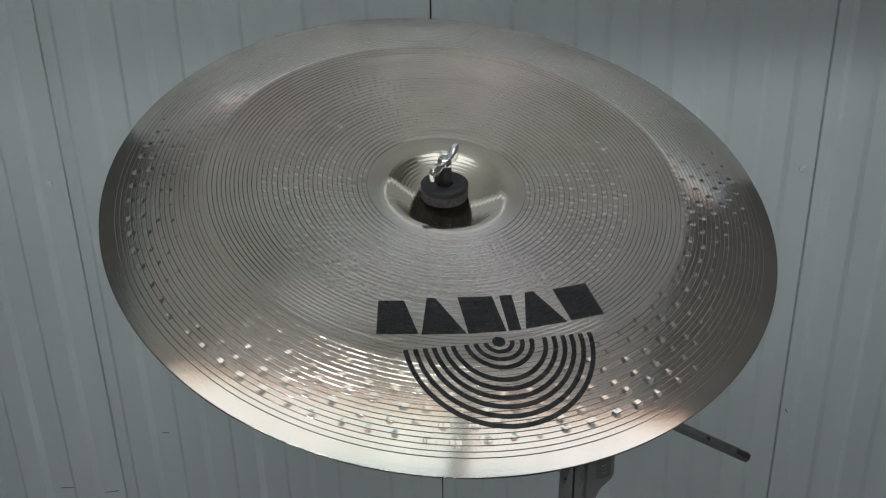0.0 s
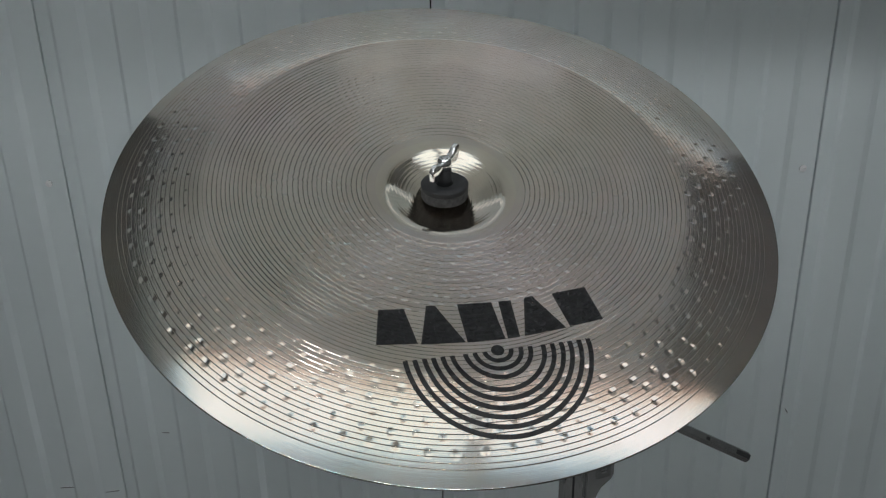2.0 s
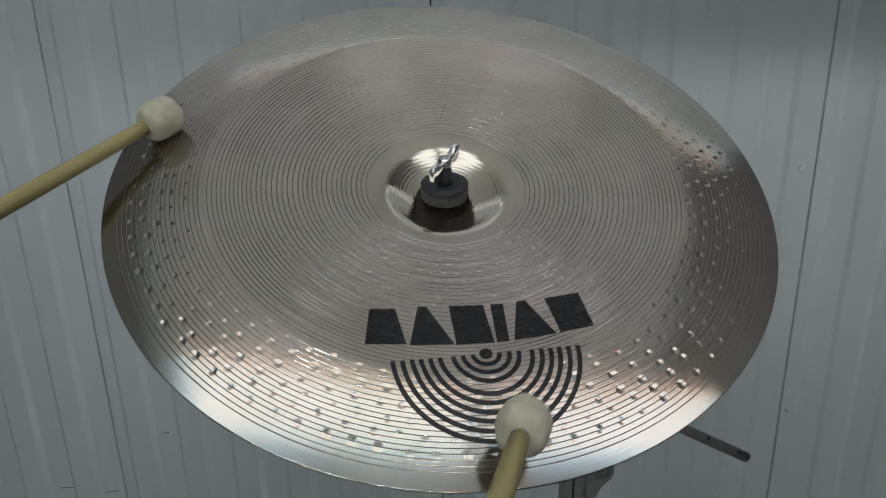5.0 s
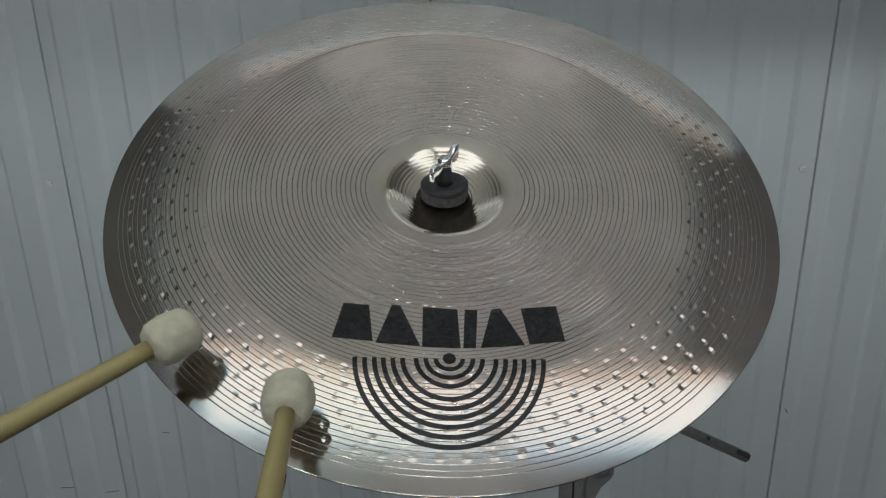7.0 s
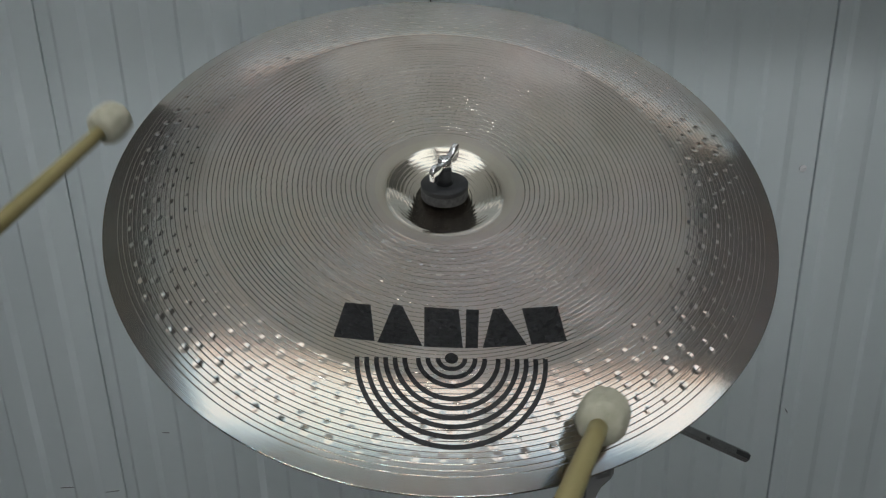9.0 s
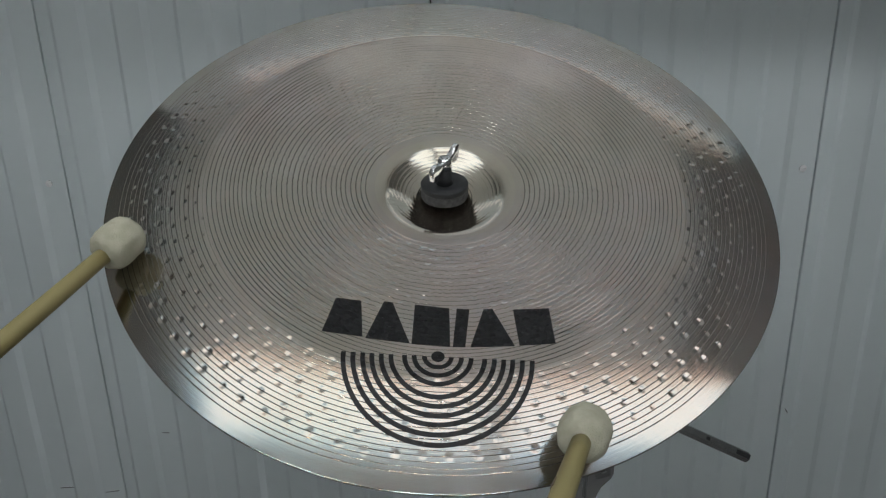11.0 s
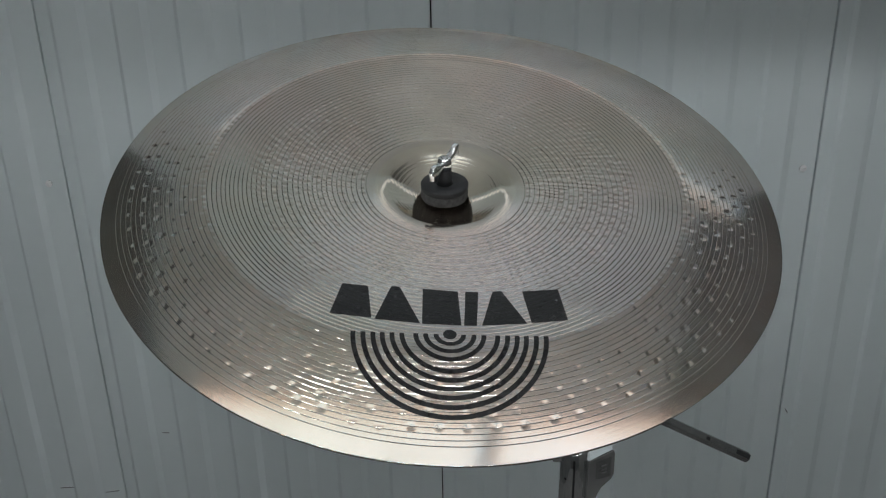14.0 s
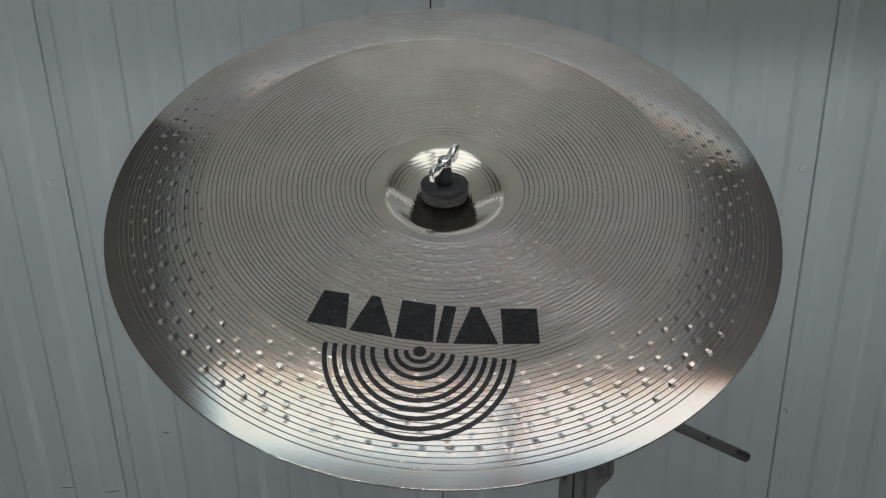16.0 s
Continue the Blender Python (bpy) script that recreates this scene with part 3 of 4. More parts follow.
def motions():
    walk(cymbal, [
        (0.00, pose(-0.0187, 0.5916, 1.4784, 25.73, 2.78, 10.01)),
        (0.10, pose(-0.0187, 0.5916, 1.4784, 26.24, 3.39, 10.09)),
        (0.20, pose(-0.0187, 0.5916, 1.4784, 27.12, 2.70, 9.84)),
        (0.30, pose(-0.0187, 0.5916, 1.4784, 27.93, 1.45, 9.29)),
        (0.40, pose(-0.0187, 0.5916, 1.4784, 28.91, 1.05, 9.08)),
        (0.50, pose(-0.0187, 0.5916, 1.4784, 28.86, 0.46, 8.86)),
        (0.60, pose(-0.0187, 0.5916, 1.4784, 28.66, 0.77, 9.26)),
        (0.70, pose(-0.0187, 0.5916, 1.4784, 28.39, 0.88, 9.45)),
        (0.80, pose(-0.0187, 0.5916, 1.4784, 28.17, 1.27, 9.62)),
        (1.00, pose(-0.0187, 0.5916, 1.4784, 28.20, 1.45, 9.78)),
        (1.50, pose(-0.0187, 0.5916, 1.4784, 28.30, 1.10, 9.51)),
        (3.70, pose(-0.0187, 0.5916, 1.4784, 28.30, 1.10, 9.51)),
        (6.00, pose(-0.0187, 0.5916, 1.4784, 29.36, 3.65, 2.64)),
        (6.50, pose(-0.0187, 0.5916, 1.4784, 29.39, 4.11, 0.16)),
        (7.00, pose(-0.0187, 0.5916, 1.4784, 29.67, 4.82, -0.15)),
        (8.00, pose(-0.0187, 0.5916, 1.4784, 29.71, 4.82, 0.31)),
        (9.00, pose(-0.0187, 0.5916, 1.4784, 29.60, 5.11, 0.44)),
        (11.50, pose(-0.0187, 0.5916, 1.4784, 28.91, 6.05, -2.70)),
        (12.00, pose(-0.0187, 0.5916, 1.4784, 29.81, 6.11, -2.61)),
        (12.50, pose(-0.0187, 0.5916, 1.4784, 30.32, 6.36, -2.16)),
        (13.00, pose(-0.0187, 0.5916, 1.4784, 30.41, 6.41, -1.76)),
        (13.10, pose(-0.0187, 0.5916, 1.4784, 32.25, 3.47, -3.45)),
        (13.20, pose(-0.0187, 0.5916, 1.4784, 30.42, 3.57, -3.26)),
        (13.30, pose(-0.0187, 0.5916, 1.4784, 27.36, 3.65, -2.97)),
        (13.40, pose(-0.0187, 0.5916, 1.4784, 25.73, 4.32, -2.88)),
        (13.50, pose(-0.0187, 0.5916, 1.4784, 29.97, 6.09, -1.64)),
        (13.60, pose(-0.0187, 0.5916, 1.4784, 34.36, 3.92, -2.61)),
        (13.70, pose(-0.0187, 0.5916, 1.4784, 31.35, 3.75, -2.25)),
        (13.80, pose(-0.0187, 0.5916, 1.4784, 26.23, 3.73, -1.48)),
        (13.90, pose(-0.0187, 0.5916, 1.4784, 23.54, 3.62, -1.60)),
        (14.00, pose(-0.0187, 0.5916, 1.4784, 22.68, 5.21, -0.36)),
        (14.10, pose(-0.0187, 0.5916, 1.4784, 24.87, 4.10, -0.69)),
        (14.20, pose(-0.0187, 0.5916, 1.4784, 31.16, 1.92, -1.96)),
        (14.30, pose(-0.0187, 0.5916, 1.4784, 35.00, 0.52, -3.79)),
        (14.40, pose(-0.0187, 0.5916, 1.4784, 27.41, 1.94, -3.20)),
        (14.50, pose(-0.0187, 0.5916, 1.4784, 19.75, 4.64, -1.02)),
        (14.60, pose(-0.0187, 0.5916, 1.4784, 16.94, 5.28, -1.00)),
        (14.70, pose(-0.0187, 0.5916, 1.4784, 20.15, 6.63, -1.10)),
        (14.80, pose(-0.0187, 0.5916, 1.4784, 26.39, 7.21, -1.11)),
        (14.90, pose(-0.0187, 0.5916, 1.4784, 31.88, 7.91, -1.97)),
        (15.00, pose(-0.0187, 0.5916, 1.4784, 32.38, 5.80, -3.86)),
        (15.10, pose(-0.0187, 0.5916, 1.4784, 29.69, 4.44, -5.33)),
        (15.20, pose(-0.0187, 0.5916, 1.4784, 27.27, 3.97, -6.24)),
        (15.30, pose(-0.0187, 0.5916, 1.4784, 25.49, 3.44, -6.81)),
        (15.40, pose(-0.0187, 0.5916, 1.4784, 24.60, 4.87, -6.43)),
        (15.50, pose(-0.0187, 0.5916, 1.4784, 24.78, 8.50, -5.10)),
        (15.60, pose(-0.0187, 0.5916, 1.4784, 26.15, 7.24, -5.58)),
        (15.70, pose(-0.0187, 0.5916, 1.4784, 26.73, 7.12, -5.88)),
        (15.80, pose(-0.0187, 0.5916, 1.4784, 27.44, 6.45, -6.51)),
        (15.90, pose(-0.0187, 0.5916, 1.4784, 27.86, 5.98, -6.80)),
        (16.00, pose(-0.0187, 0.5916, 1.4784, 27.42, 6.58, -6.35)),
    ])
    walk(mallet_a, [
        (0.00, pose(-0.1464, 0.2130, 1.2148, 107.32, -64.69, 180.00)),
        (3.00, pose(-0.1464, 0.2130, 1.2148, 107.32, -64.69, 180.00)),
        (3.20, pose(-0.1464, 0.3330, 1.3748, 107.32, -64.69, 180.00)),
        (3.30, pose(-0.1192, 0.3331, 1.4063, 108.40, -42.27, 180.00)),
        (3.40, pose(-0.0975, 0.3383, 1.4186, 107.97, -36.59, 180.00)),
        (3.50, pose(-0.0856, 0.3347, 1.4291, 104.22, -28.98, 180.00)),
        (3.60, pose(-0.0822, 0.3475, 1.4207, 105.20, -35.49, 180.00)),
        (3.70, pose(-0.0847, 0.3556, 1.4078, 109.06, -24.95, 180.00)),
        (3.90, pose(-0.0786, 0.3556, 1.4196, 101.88, -35.34, 180.00)),
        (4.00, pose(-0.0718, 0.3552, 1.4055, 106.73, -21.78, 180.00)),
        (4.20, pose(-0.0516, 0.3486, 1.4206, 101.04, -16.64, 180.00)),
        (4.30, pose(-0.0411, 0.3577, 1.4037, 105.68, -2.16, 180.00)),
        (4.50, pose(-0.0216, 0.3499, 1.4214, 101.19, 10.19, 180.00)),
        (4.60, pose(-0.0102, 0.3629, 1.4019, 105.25, 17.61, 180.00)),
        (4.80, pose(0.0112, 0.3458, 1.4291, 101.33, 47.34, 180.00)),
        (4.90, pose(0.0215, 0.3711, 1.4037, 103.83, 43.94, 180.00)),
        (5.10, pose(0.0370, 0.3422, 1.4380, 103.85, 75.83, 180.00)),
        (5.20, pose(0.0486, 0.3734, 1.4077, 106.91, 60.13, 180.00)),
        (5.40, pose(0.0620, 0.3392, 1.4479, -71.21, 85.25, 0.00)),
        (5.50, pose(0.0675, 0.3832, 1.4069, 108.67, 69.37, 180.00)),
        (5.70, pose(0.0736, 0.3293, 1.4585, -68.01, 78.81, 0.00)),
        (5.80, pose(0.0785, 0.3231, 1.4596, -65.73, 83.63, 0.00)),
        (5.90, pose(0.0706, 0.3889, 1.4071, 109.25, 76.57, 180.00)),
        (6.00, pose(0.0832, 0.3256, 1.4661, -63.84, 73.96, 0.00)),
        (6.10, pose(0.0545, 0.3627, 1.4263, 107.96, 81.00, 180.00)),
        (6.20, pose(0.0645, 0.3372, 1.4420, 109.85, 81.80, 180.00)),
        (6.30, pose(0.0157, 0.3474, 1.4107, 108.11, 30.19, 180.00)),
        (6.40, pose(-0.0196, 0.3556, 1.4138, 102.48, 15.18, 180.00)),
        (6.50, pose(-0.0359, 0.3441, 1.4290, 98.66, 10.74, 180.00)),
        (6.60, pose(-0.0607, 0.3520, 1.4077, 105.88, -10.24, 180.00)),
        (6.70, pose(-0.0653, 0.3444, 1.4326, 96.62, -25.57, 180.00)),
        (6.80, pose(-0.0725, 0.3516, 1.4309, 95.55, -40.83, 180.00)),
        (6.90, pose(-0.0914, 0.3553, 1.4199, 102.80, -41.13, 180.00)),
        (7.00, pose(-0.1022, 0.3750, 1.4267, -83.71, -73.78, -0.00)),
        (7.10, pose(-0.0962, 0.3730, 1.4206, 97.17, -70.45, 180.00)),
        (7.15, pose(-0.0968, 0.3755, 1.4278, -81.62, -70.27, -0.64)),
        (7.20, pose(-0.0973, 0.3781, 1.4350, -81.61, -31.00, -0.00)),
        (7.30, pose(-0.0892, 0.3844, 1.4519, -73.15, -5.29, -0.00)),
        (7.40, pose(-0.0885, 0.3902, 1.4417, -76.22, -8.40, -0.00)),
        (7.50, pose(-0.0881, 0.4058, 1.4582, -66.75, 4.54, 0.00)),
        (7.60, pose(-0.0835, 0.4052, 1.4559, -67.66, 0.28, 0.00)),
        (7.70, pose(-0.0926, 0.4259, 1.4567, -64.23, 4.21, 0.00)),
        (7.80, pose(-0.0789, 0.4076, 1.4894, -57.26, 6.00, 0.00)),
        (7.90, pose(-0.0802, 0.4244, 1.4512, -66.15, 3.19, 0.00)),
        (8.00, pose(-0.0759, 0.4298, 1.4657, -60.88, 9.78, 0.00)),
        (8.10, pose(-0.0713, 0.4137, 1.4784, -59.33, 9.05, 0.00)),
        (8.20, pose(-0.0778, 0.4069, 1.4461, -70.91, 4.04, 0.00)),
        (8.30, pose(-0.0663, 0.3947, 1.4522, -70.65, 11.77, 0.00)),
        (8.40, pose(-0.0463, 0.3716, 1.4610, -71.75, 12.94, 0.00)),
        (8.45, pose(-0.0472, 0.3784, 1.4386, -74.35, 57.65, 5.81)),
        (8.50, pose(-0.0482, 0.3852, 1.4162, 93.21, 77.36, 180.00)),
        (8.60, pose(-0.0333, 0.3756, 1.4216, 92.99, 72.38, 180.00)),
        (8.70, pose(0.0052, 0.3507, 1.4434, -80.63, 71.23, 0.00)),
        (8.75, pose(0.0104, 0.3629, 1.4235, 103.47, 69.47, -177.87)),
        (8.80, pose(0.0157, 0.3751, 1.4037, 103.56, 30.19, 180.00)),
        (8.90, pose(0.0503, 0.3783, 1.4211, 105.50, 88.76, 180.00)),
        (9.00, pose(0.0774, 0.3884, 1.4070, 110.98, 77.11, 180.00)),
        (9.10, pose(0.0863, 0.3914, 1.4145, -71.96, 88.72, 0.00)),
        (9.20, pose(0.1116, 0.3947, 1.4214, -67.58, 77.65, 0.00)),
        (9.40, pose(0.1057, 0.3594, 1.4576, -62.75, 62.86, 0.00)),
        (9.50, pose(0.1221, 0.4005, 1.4226, -64.78, 74.42, 0.00)),
        (9.70, pose(0.1067, 0.3539, 1.4638, -61.02, 61.59, 0.00)),
        (9.80, pose(0.1204, 0.3998, 1.4211, -64.33, 76.78, 0.00)),
        (10.00, pose(0.0962, 0.3459, 1.4633, -62.88, 64.58, 0.00)),
        (10.10, pose(0.1033, 0.3885, 1.4184, -66.38, 86.59, 0.00)),
        (10.30, pose(0.0848, 0.3437, 1.4582, -65.23, 69.84, 0.00)),
        (10.40, pose(0.0902, 0.3860, 1.4126, 112.12, 83.64, 180.00)),
        (10.60, pose(0.0720, 0.3409, 1.4517, -68.49, 78.50, 0.00)),
        (10.70, pose(0.0741, 0.3757, 1.4116, 110.30, 71.13, 180.00)),
        (10.90, pose(0.0620, 0.3387, 1.4466, -71.16, 88.24, 0.00)),
        (11.00, pose(0.0645, 0.3733, 1.4058, 109.14, 60.27, 180.00)),
        (11.20, pose(0.0544, 0.3422, 1.4363, 107.17, 74.94, 180.00)),
        (11.30, pose(0.0543, 0.3576, 1.4122, 107.97, 55.66, 180.00)),
        (11.40, pose(0.0347, 0.3542, 1.4046, 110.51, 36.40, 180.00)),
        (11.50, pose(0.0392, 0.3359, 1.4409, 106.06, 75.44, 180.00)),
        (11.60, pose(0.0403, 0.3037, 1.4698, -76.52, 81.02, 0.00)),
        (11.70, pose(0.0258, 0.3539, 1.4048, 110.38, 24.91, 180.00)),
        (11.80, pose(0.0152, 0.3500, 1.4181, 105.08, 29.76, 180.00)),
        (11.85, pose(0.0196, 0.3299, 1.4533, 87.56, -7.47, 173.71)),
        (11.90, pose(0.0240, 0.3098, 1.4885, 68.40, -44.79, -180.00)),
        (12.00, pose(0.0280, 0.2587, 1.5161, 65.12, -51.27, -180.00)),
        (12.05, pose(0.0269, 0.3149, 1.4597, 86.92, -8.87, 171.88)),
        (12.10, pose(0.0257, 0.3711, 1.4034, 106.21, 33.36, 180.00)),
        (12.20, pose(0.0157, 0.3614, 1.4266, 99.92, 71.61, 180.00)),
        (12.25, pose(0.0154, 0.3169, 1.4854, -55.78, 66.42, 12.37)),
        (12.30, pose(0.0152, 0.2725, 1.5443, -54.21, 25.43, 0.00)),
        (12.40, pose(0.0033, 0.1911, 1.6066, -43.60, 17.92, 0.00)),
        (12.50, pose(-0.0118, 0.1633, 1.5910, -53.83, 10.34, 0.00)),
        (12.60, pose(-0.0122, 0.3588, 1.4220, -97.97, -28.97, -0.00)),
        (12.70, pose(-0.0042, 0.3162, 1.3695, -101.63, -17.68, -0.00)),
        (12.90, pose(-0.0263, 0.3190, 1.3795, -102.47, -4.03, -0.00)),
        (13.00, pose(-0.0669, 0.3678, 1.4525, -76.88, 5.99, 0.00)),
        (13.10, pose(-0.0476, 0.2651, 1.4101, -96.40, 36.90, -0.00)),
        (13.30, pose(-0.0335, 0.2448, 1.3522, -105.77, 12.82, -0.00)),
        (14.00, pose(-0.0775, 0.2436, 1.3532, -107.76, 31.17, -0.00)),
        (14.10, pose(-0.0887, 0.2817, 1.3784, -107.07, 14.53, -0.00)),
        (14.20, pose(-0.1062, 0.3512, 1.4101, -106.44, 3.59, -0.00)),
        (14.30, pose(-0.0675, 0.2522, 1.3760, -111.10, 10.23, -0.00)),
        (14.50, pose(-0.0337, 0.2407, 1.3407, -107.84, 11.45, -0.00)),
        (15.00, pose(-0.0337, 0.1407, 1.2407, -107.84, 11.45, -0.00)),
        (16.00, pose(-0.0337, 0.1407, 1.2407, -107.84, 11.45, -0.00)),
    ])
    walk(mallet_b, [
        (0.00, pose(-0.2190, 0.1966, 1.2102, 111.75, -0.24, 180.00)),
        (3.00, pose(-0.2190, 0.1966, 1.2102, 111.75, -0.24, 180.00)),
        (3.20, pose(-0.2190, 0.3166, 1.3702, 111.75, -0.24, 180.00)),
        (3.30, pose(-0.2159, 0.3474, 1.4101, 105.40, 11.50, 180.00)),
        (3.40, pose(-0.2140, 0.3732, 1.4326, 100.42, 68.48, 180.00)),
        (3.50, pose(-0.2282, 0.4154, 1.4406, -75.04, 86.23, 0.00)),
        (3.60, pose(-0.2258, 0.4155, 1.4703, -76.80, 73.15, 0.00)),
        (3.70, pose(-0.2290, 0.4189, 1.4799, -78.54, 59.68, 0.00)),
        (3.80, pose(-0.2274, 0.4417, 1.4831, -70.65, 68.42, 0.00)),
        (4.00, pose(-0.2452, 0.4696, 1.4964, -73.08, 48.68, 0.00)),
        (4.10, pose(-0.2397, 0.4798, 1.4889, -68.56, 72.01, 0.00)),
        (4.30, pose(-0.2530, 0.5004, 1.5107, -70.36, 49.31, 0.00)),
        (4.40, pose(-0.2425, 0.5113, 1.5074, -63.32, 63.05, 0.00)),
        (4.60, pose(-0.2604, 0.5449, 1.5240, -64.98, 53.47, 0.00)),
        (4.70, pose(-0.2415, 0.5456, 1.5256, -57.71, 64.22, 0.00)),
        (4.90, pose(-0.2637, 0.5926, 1.5488, -58.45, 52.31, 0.00)),
        (5.00, pose(-0.2376, 0.5887, 1.5491, -51.17, 61.61, 0.00)),
        (5.20, pose(-0.2709, 0.6796, 1.5733, -50.46, 52.55, 0.00)),
        (5.30, pose(-0.2287, 0.6287, 1.5696, -45.70, 61.88, 0.00)),
        (5.50, pose(-0.2536, 0.7143, 1.6041, -44.77, 53.58, 0.00)),
        (5.60, pose(-0.2252, 0.7329, 1.5843, -39.42, 61.79, 0.00)),
        (5.80, pose(-0.2076, 0.7646, 1.5975, -36.33, 62.10, 0.00)),
        (5.90, pose(-0.2924, 0.7066, 1.6509, -49.44, 30.56, 0.00)),
        (6.00, pose(-0.2077, 0.7507, 1.6323, -37.07, 56.71, 0.00)),
        (6.10, pose(-0.2651, 0.7082, 1.6527, -45.15, 37.96, 0.00)),
        (6.20, pose(-0.2491, 0.7122, 1.5977, -43.82, 53.14, 0.00)),
        (6.30, pose(-0.3091, 0.6956, 1.6218, -54.68, 28.21, 0.00)),
        (6.40, pose(-0.2335, 0.5380, 1.5336, -55.06, 56.32, 0.00)),
        (6.50, pose(-0.2666, 0.5443, 1.5331, -65.50, 38.61, 0.00)),
        (6.60, pose(-0.2627, 0.5186, 1.5234, -66.26, 29.85, 0.00)),
        (6.70, pose(-0.2257, 0.4736, 1.4761, -59.82, 59.45, 0.00)),
        (6.80, pose(-0.2135, 0.4510, 1.4751, -58.88, 63.48, 0.00)),
        (6.90, pose(-0.2208, 0.4637, 1.4718, -57.94, 53.39, 0.00)),
        (7.00, pose(-0.1776, 0.4095, 1.4489, -48.99, 76.72, 0.00)),
        (7.10, pose(-0.1874, 0.4349, 1.4600, -49.40, 62.59, 0.00)),
        (7.20, pose(-0.1664, 0.4236, 1.4476, -43.63, 71.59, 0.00)),
        (7.30, pose(-0.1577, 0.4284, 1.4499, -40.94, 71.96, 0.00)),
        (7.40, pose(-0.1566, 0.4429, 1.4608, -40.00, 69.70, 0.00)),
        (7.50, pose(-0.1402, 0.4329, 1.4531, -36.39, 76.27, 0.00)),
        (7.60, pose(-0.1540, 0.4683, 1.4840, -38.42, 69.68, 0.00)),
        (7.70, pose(-0.1475, 0.4744, 1.4766, -36.72, 69.53, 0.00)),
        (7.80, pose(-0.1346, 0.4566, 1.4658, -34.28, 77.27, 0.00)),
        (7.90, pose(-0.1513, 0.4889, 1.5056, -37.41, 66.28, 0.00)),
        (8.00, pose(-0.1518, 0.4909, 1.4930, -36.86, 71.48, 0.00)),
        (8.10, pose(-0.1478, 0.4693, 1.4753, -36.38, 76.34, 0.00)),
        (8.20, pose(-0.1695, 0.4879, 1.5045, -41.06, 68.23, 0.00)),
        (8.30, pose(-0.1910, 0.5019, 1.5086, -45.31, 64.26, 0.00)),
        (8.40, pose(-0.1833, 0.4730, 1.4807, -45.02, 68.68, 0.00)),
        (8.50, pose(-0.2032, 0.4687, 1.5236, -53.45, 57.06, 0.00)),
        (8.60, pose(-0.2285, 0.5041, 1.5186, -56.77, 51.38, 0.00)),
        (8.70, pose(-0.2252, 0.4994, 1.5050, -56.32, 56.89, 0.00)),
        (8.80, pose(-0.2546, 0.5378, 1.5351, -60.32, 39.25, 0.00)),
        (8.90, pose(-0.2405, 0.5198, 1.5244, -59.01, 48.33, 0.00)),
        (9.00, pose(-0.2995, 0.6341, 1.5387, -61.04, 36.88, 0.00)),
        (9.10, pose(-0.3121, 0.6498, 1.5549, -61.62, 28.76, 0.00)),
        (9.20, pose(-0.2967, 0.6489, 1.5509, -59.36, 41.51, 0.00)),
        (9.40, pose(-0.3061, 0.6545, 1.5674, -60.35, 32.70, 0.00)),
        (9.50, pose(-0.2910, 0.6723, 1.5550, -56.28, 50.83, 0.00)),
        (9.70, pose(-0.2956, 0.6822, 1.5832, -55.96, 43.38, 0.00)),
        (9.80, pose(-0.2710, 0.6779, 1.5686, -51.17, 56.53, 0.00)),
        (10.00, pose(-0.2819, 0.6601, 1.5805, -55.01, 46.10, 0.00)),
        (10.10, pose(-0.2774, 0.6504, 1.5532, -55.37, 54.47, 0.00)),
        (10.30, pose(-0.2843, 0.6111, 1.5550, -60.82, 39.33, 0.00)),
        (10.40, pose(-0.2594, 0.5655, 1.5322, -59.98, 50.52, 0.00)),
        (10.60, pose(-0.2779, 0.5662, 1.5279, -64.19, 34.78, 0.00)),
        (10.70, pose(-0.2501, 0.5246, 1.5080, -62.25, 51.24, 0.00)),
        (10.90, pose(-0.2592, 0.5153, 1.5024, -64.67, 35.86, 0.00)),
        (11.00, pose(-0.2357, 0.4821, 1.4840, -61.87, 49.71, 0.00)),
        (11.20, pose(-0.2443, 0.4838, 1.4835, -62.72, 37.81, 0.00)),
        (11.30, pose(-0.2334, 0.4654, 1.4729, -62.09, 44.22, 0.00)),
        (11.40, pose(-0.2347, 0.4691, 1.4747, -59.67, 37.69, 0.00)),
        (11.50, pose(-0.1917, 0.4230, 1.4581, -51.35, 53.55, 0.00)),
        (11.60, pose(-0.1803, 0.4215, 1.4457, -47.55, 58.96, 0.00)),
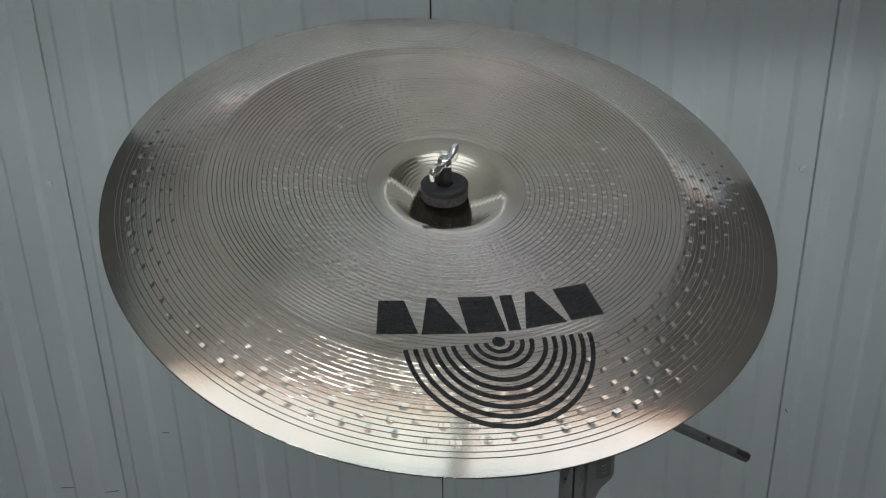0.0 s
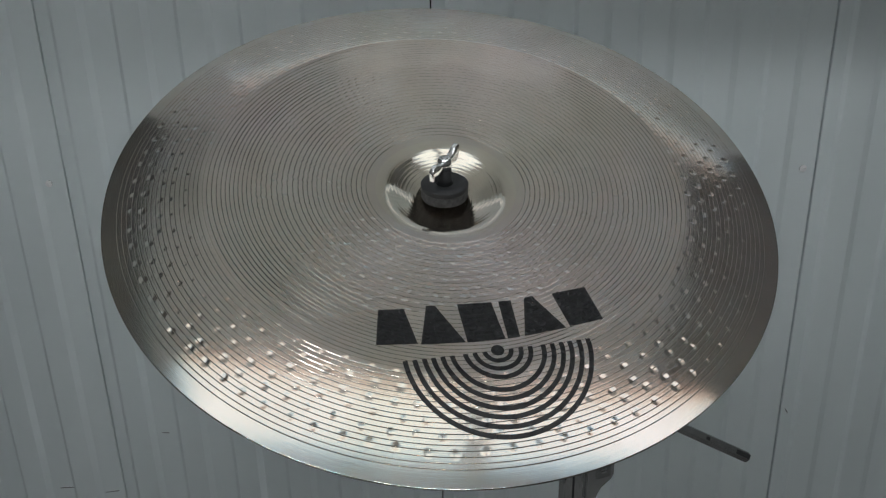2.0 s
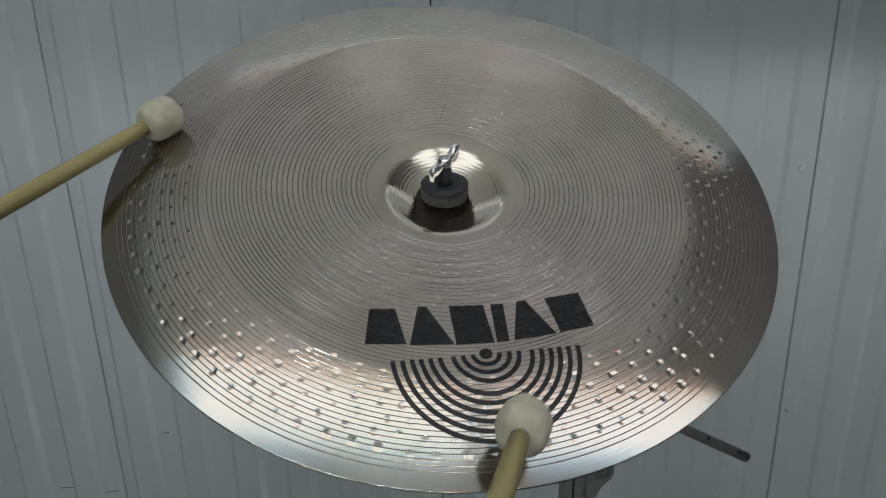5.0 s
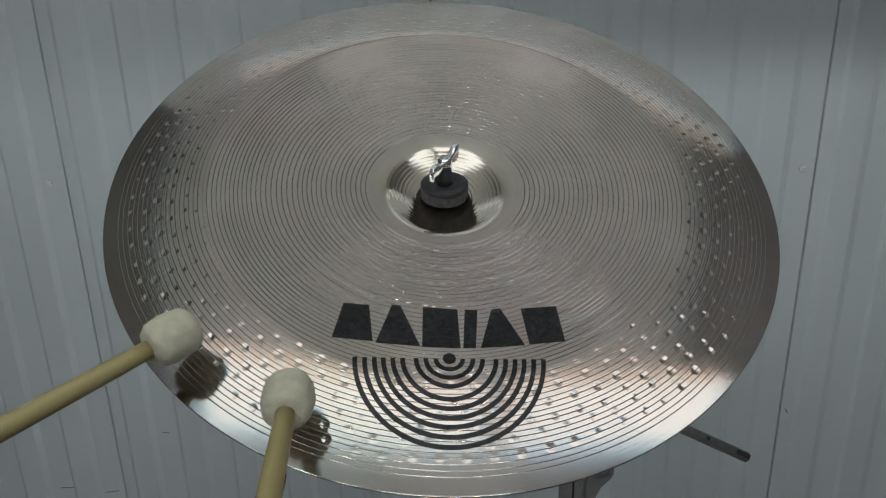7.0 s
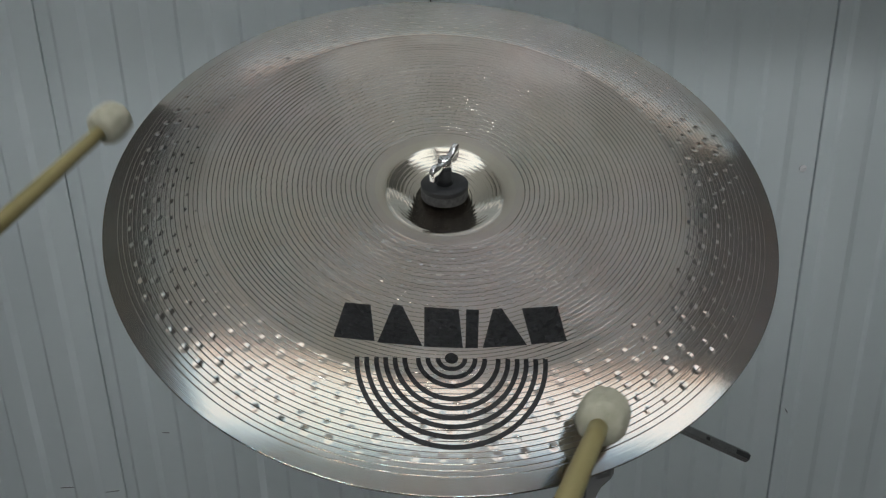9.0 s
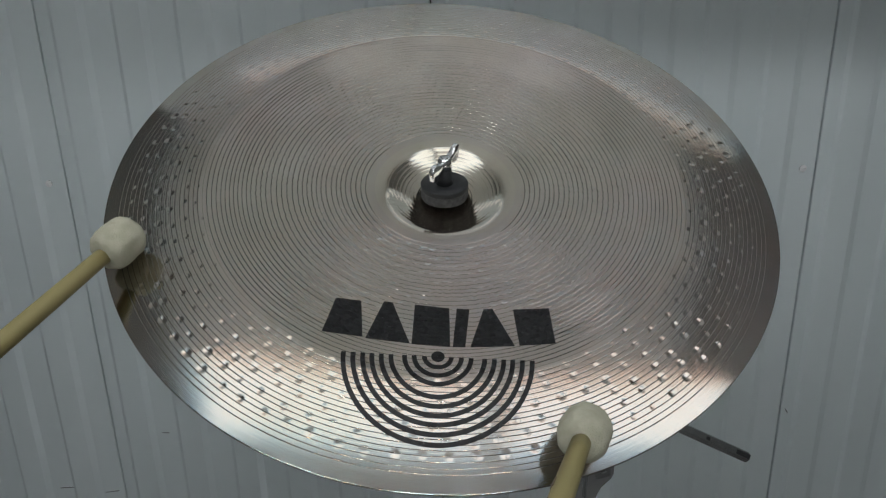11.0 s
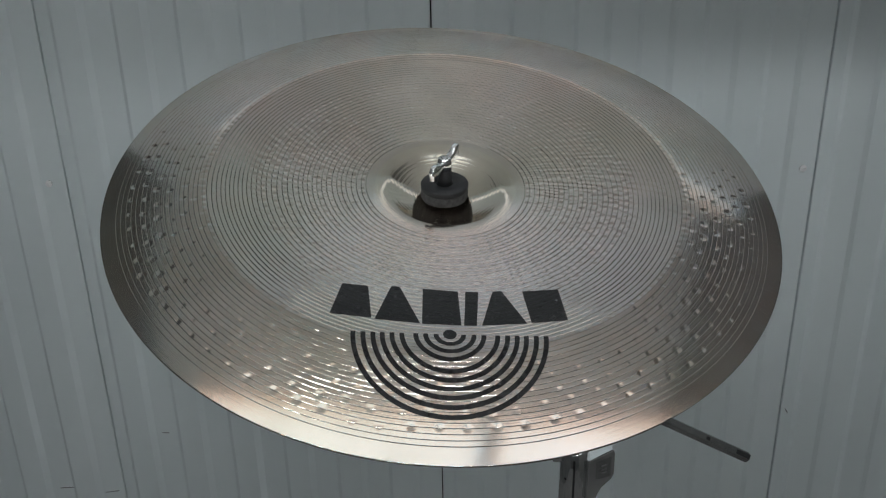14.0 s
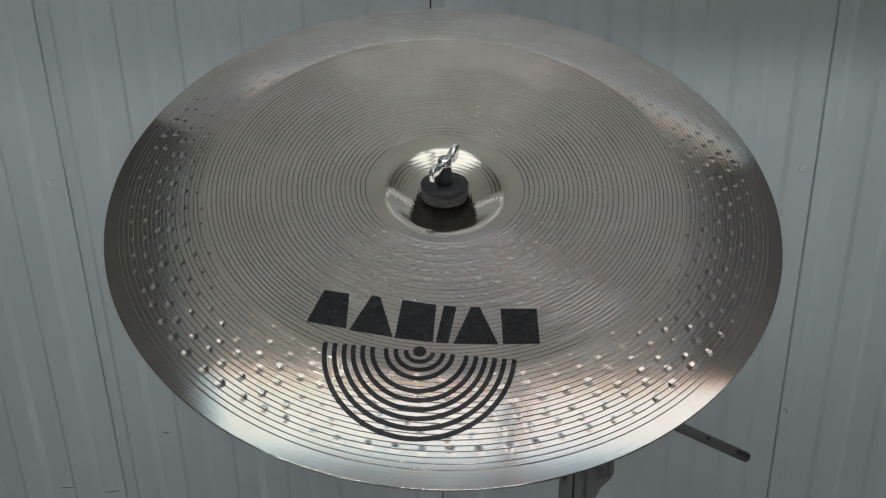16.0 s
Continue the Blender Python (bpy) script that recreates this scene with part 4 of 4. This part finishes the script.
        (11.70, pose(-0.1594, 0.3728, 1.4871, -47.31, 51.32, 0.00)),
        (11.80, pose(-0.1336, 0.3206, 1.5087, -45.36, 49.31, 0.00)),
        (11.90, pose(-0.1070, 0.3779, 1.4131, -55.70, 87.88, 0.00)),
        (12.00, pose(-0.1143, 0.4052, 1.4450, -41.29, 64.35, 0.00)),
        (12.10, pose(-0.1183, 0.2920, 1.5622, -43.89, 39.66, 0.00)),
        (12.20, pose(-0.1753, 0.2757, 1.5834, -53.80, 17.15, 0.00)),
        (12.30, pose(-0.1531, 0.3536, 1.4882, -52.32, 31.68, 0.00)),
        (12.40, pose(-0.0945, 0.3839, 1.4131, -48.91, 85.02, 0.00)),
        (12.50, pose(-0.1152, 0.4190, 1.4835, -34.21, 58.36, 0.00)),
        (12.60, pose(-0.1222, 0.3426, 1.6181, -40.32, 36.09, 0.00)),
        (12.70, pose(-0.2240, 0.2987, 1.5914, -49.03, 16.37, 0.00)),
        (12.90, pose(-0.2228, 0.2642, 1.4951, -57.37, 29.31, 0.00)),
        (12.95, pose(-0.1711, 0.3153, 1.4366, -64.05, 63.29, 12.59)),
        (13.00, pose(-0.1194, 0.3663, 1.3781, 86.71, 81.62, 180.00)),
        (13.05, pose(-0.1114, 0.2850, 1.5057, 52.02, 40.51, 167.08)),
        (13.10, pose(-0.1035, 0.2037, 1.6332, 34.28, 0.85, 180.00)),
        (13.20, pose(-0.1738, 0.1987, 1.6263, 35.10, 2.84, 180.00)),
        (13.30, pose(-0.2181, 0.2606, 1.5456, 58.58, -52.87, -180.00)),
        (13.40, pose(-0.1296, 0.2967, 1.5062, 49.64, -68.19, -180.00)),
        (13.50, pose(-0.2684, 0.2553, 1.4747, 72.19, -46.06, -180.00)),
        (13.70, pose(-0.3030, 0.2390, 1.4326, 82.52, 28.22, 180.00)),
        (14.20, pose(-0.3030, 0.1390, 1.3326, 82.52, 28.22, 180.00)),
        (16.00, pose(-0.3030, 0.1390, 1.3326, 82.52, 28.22, 180.00)),
    ])


motions()
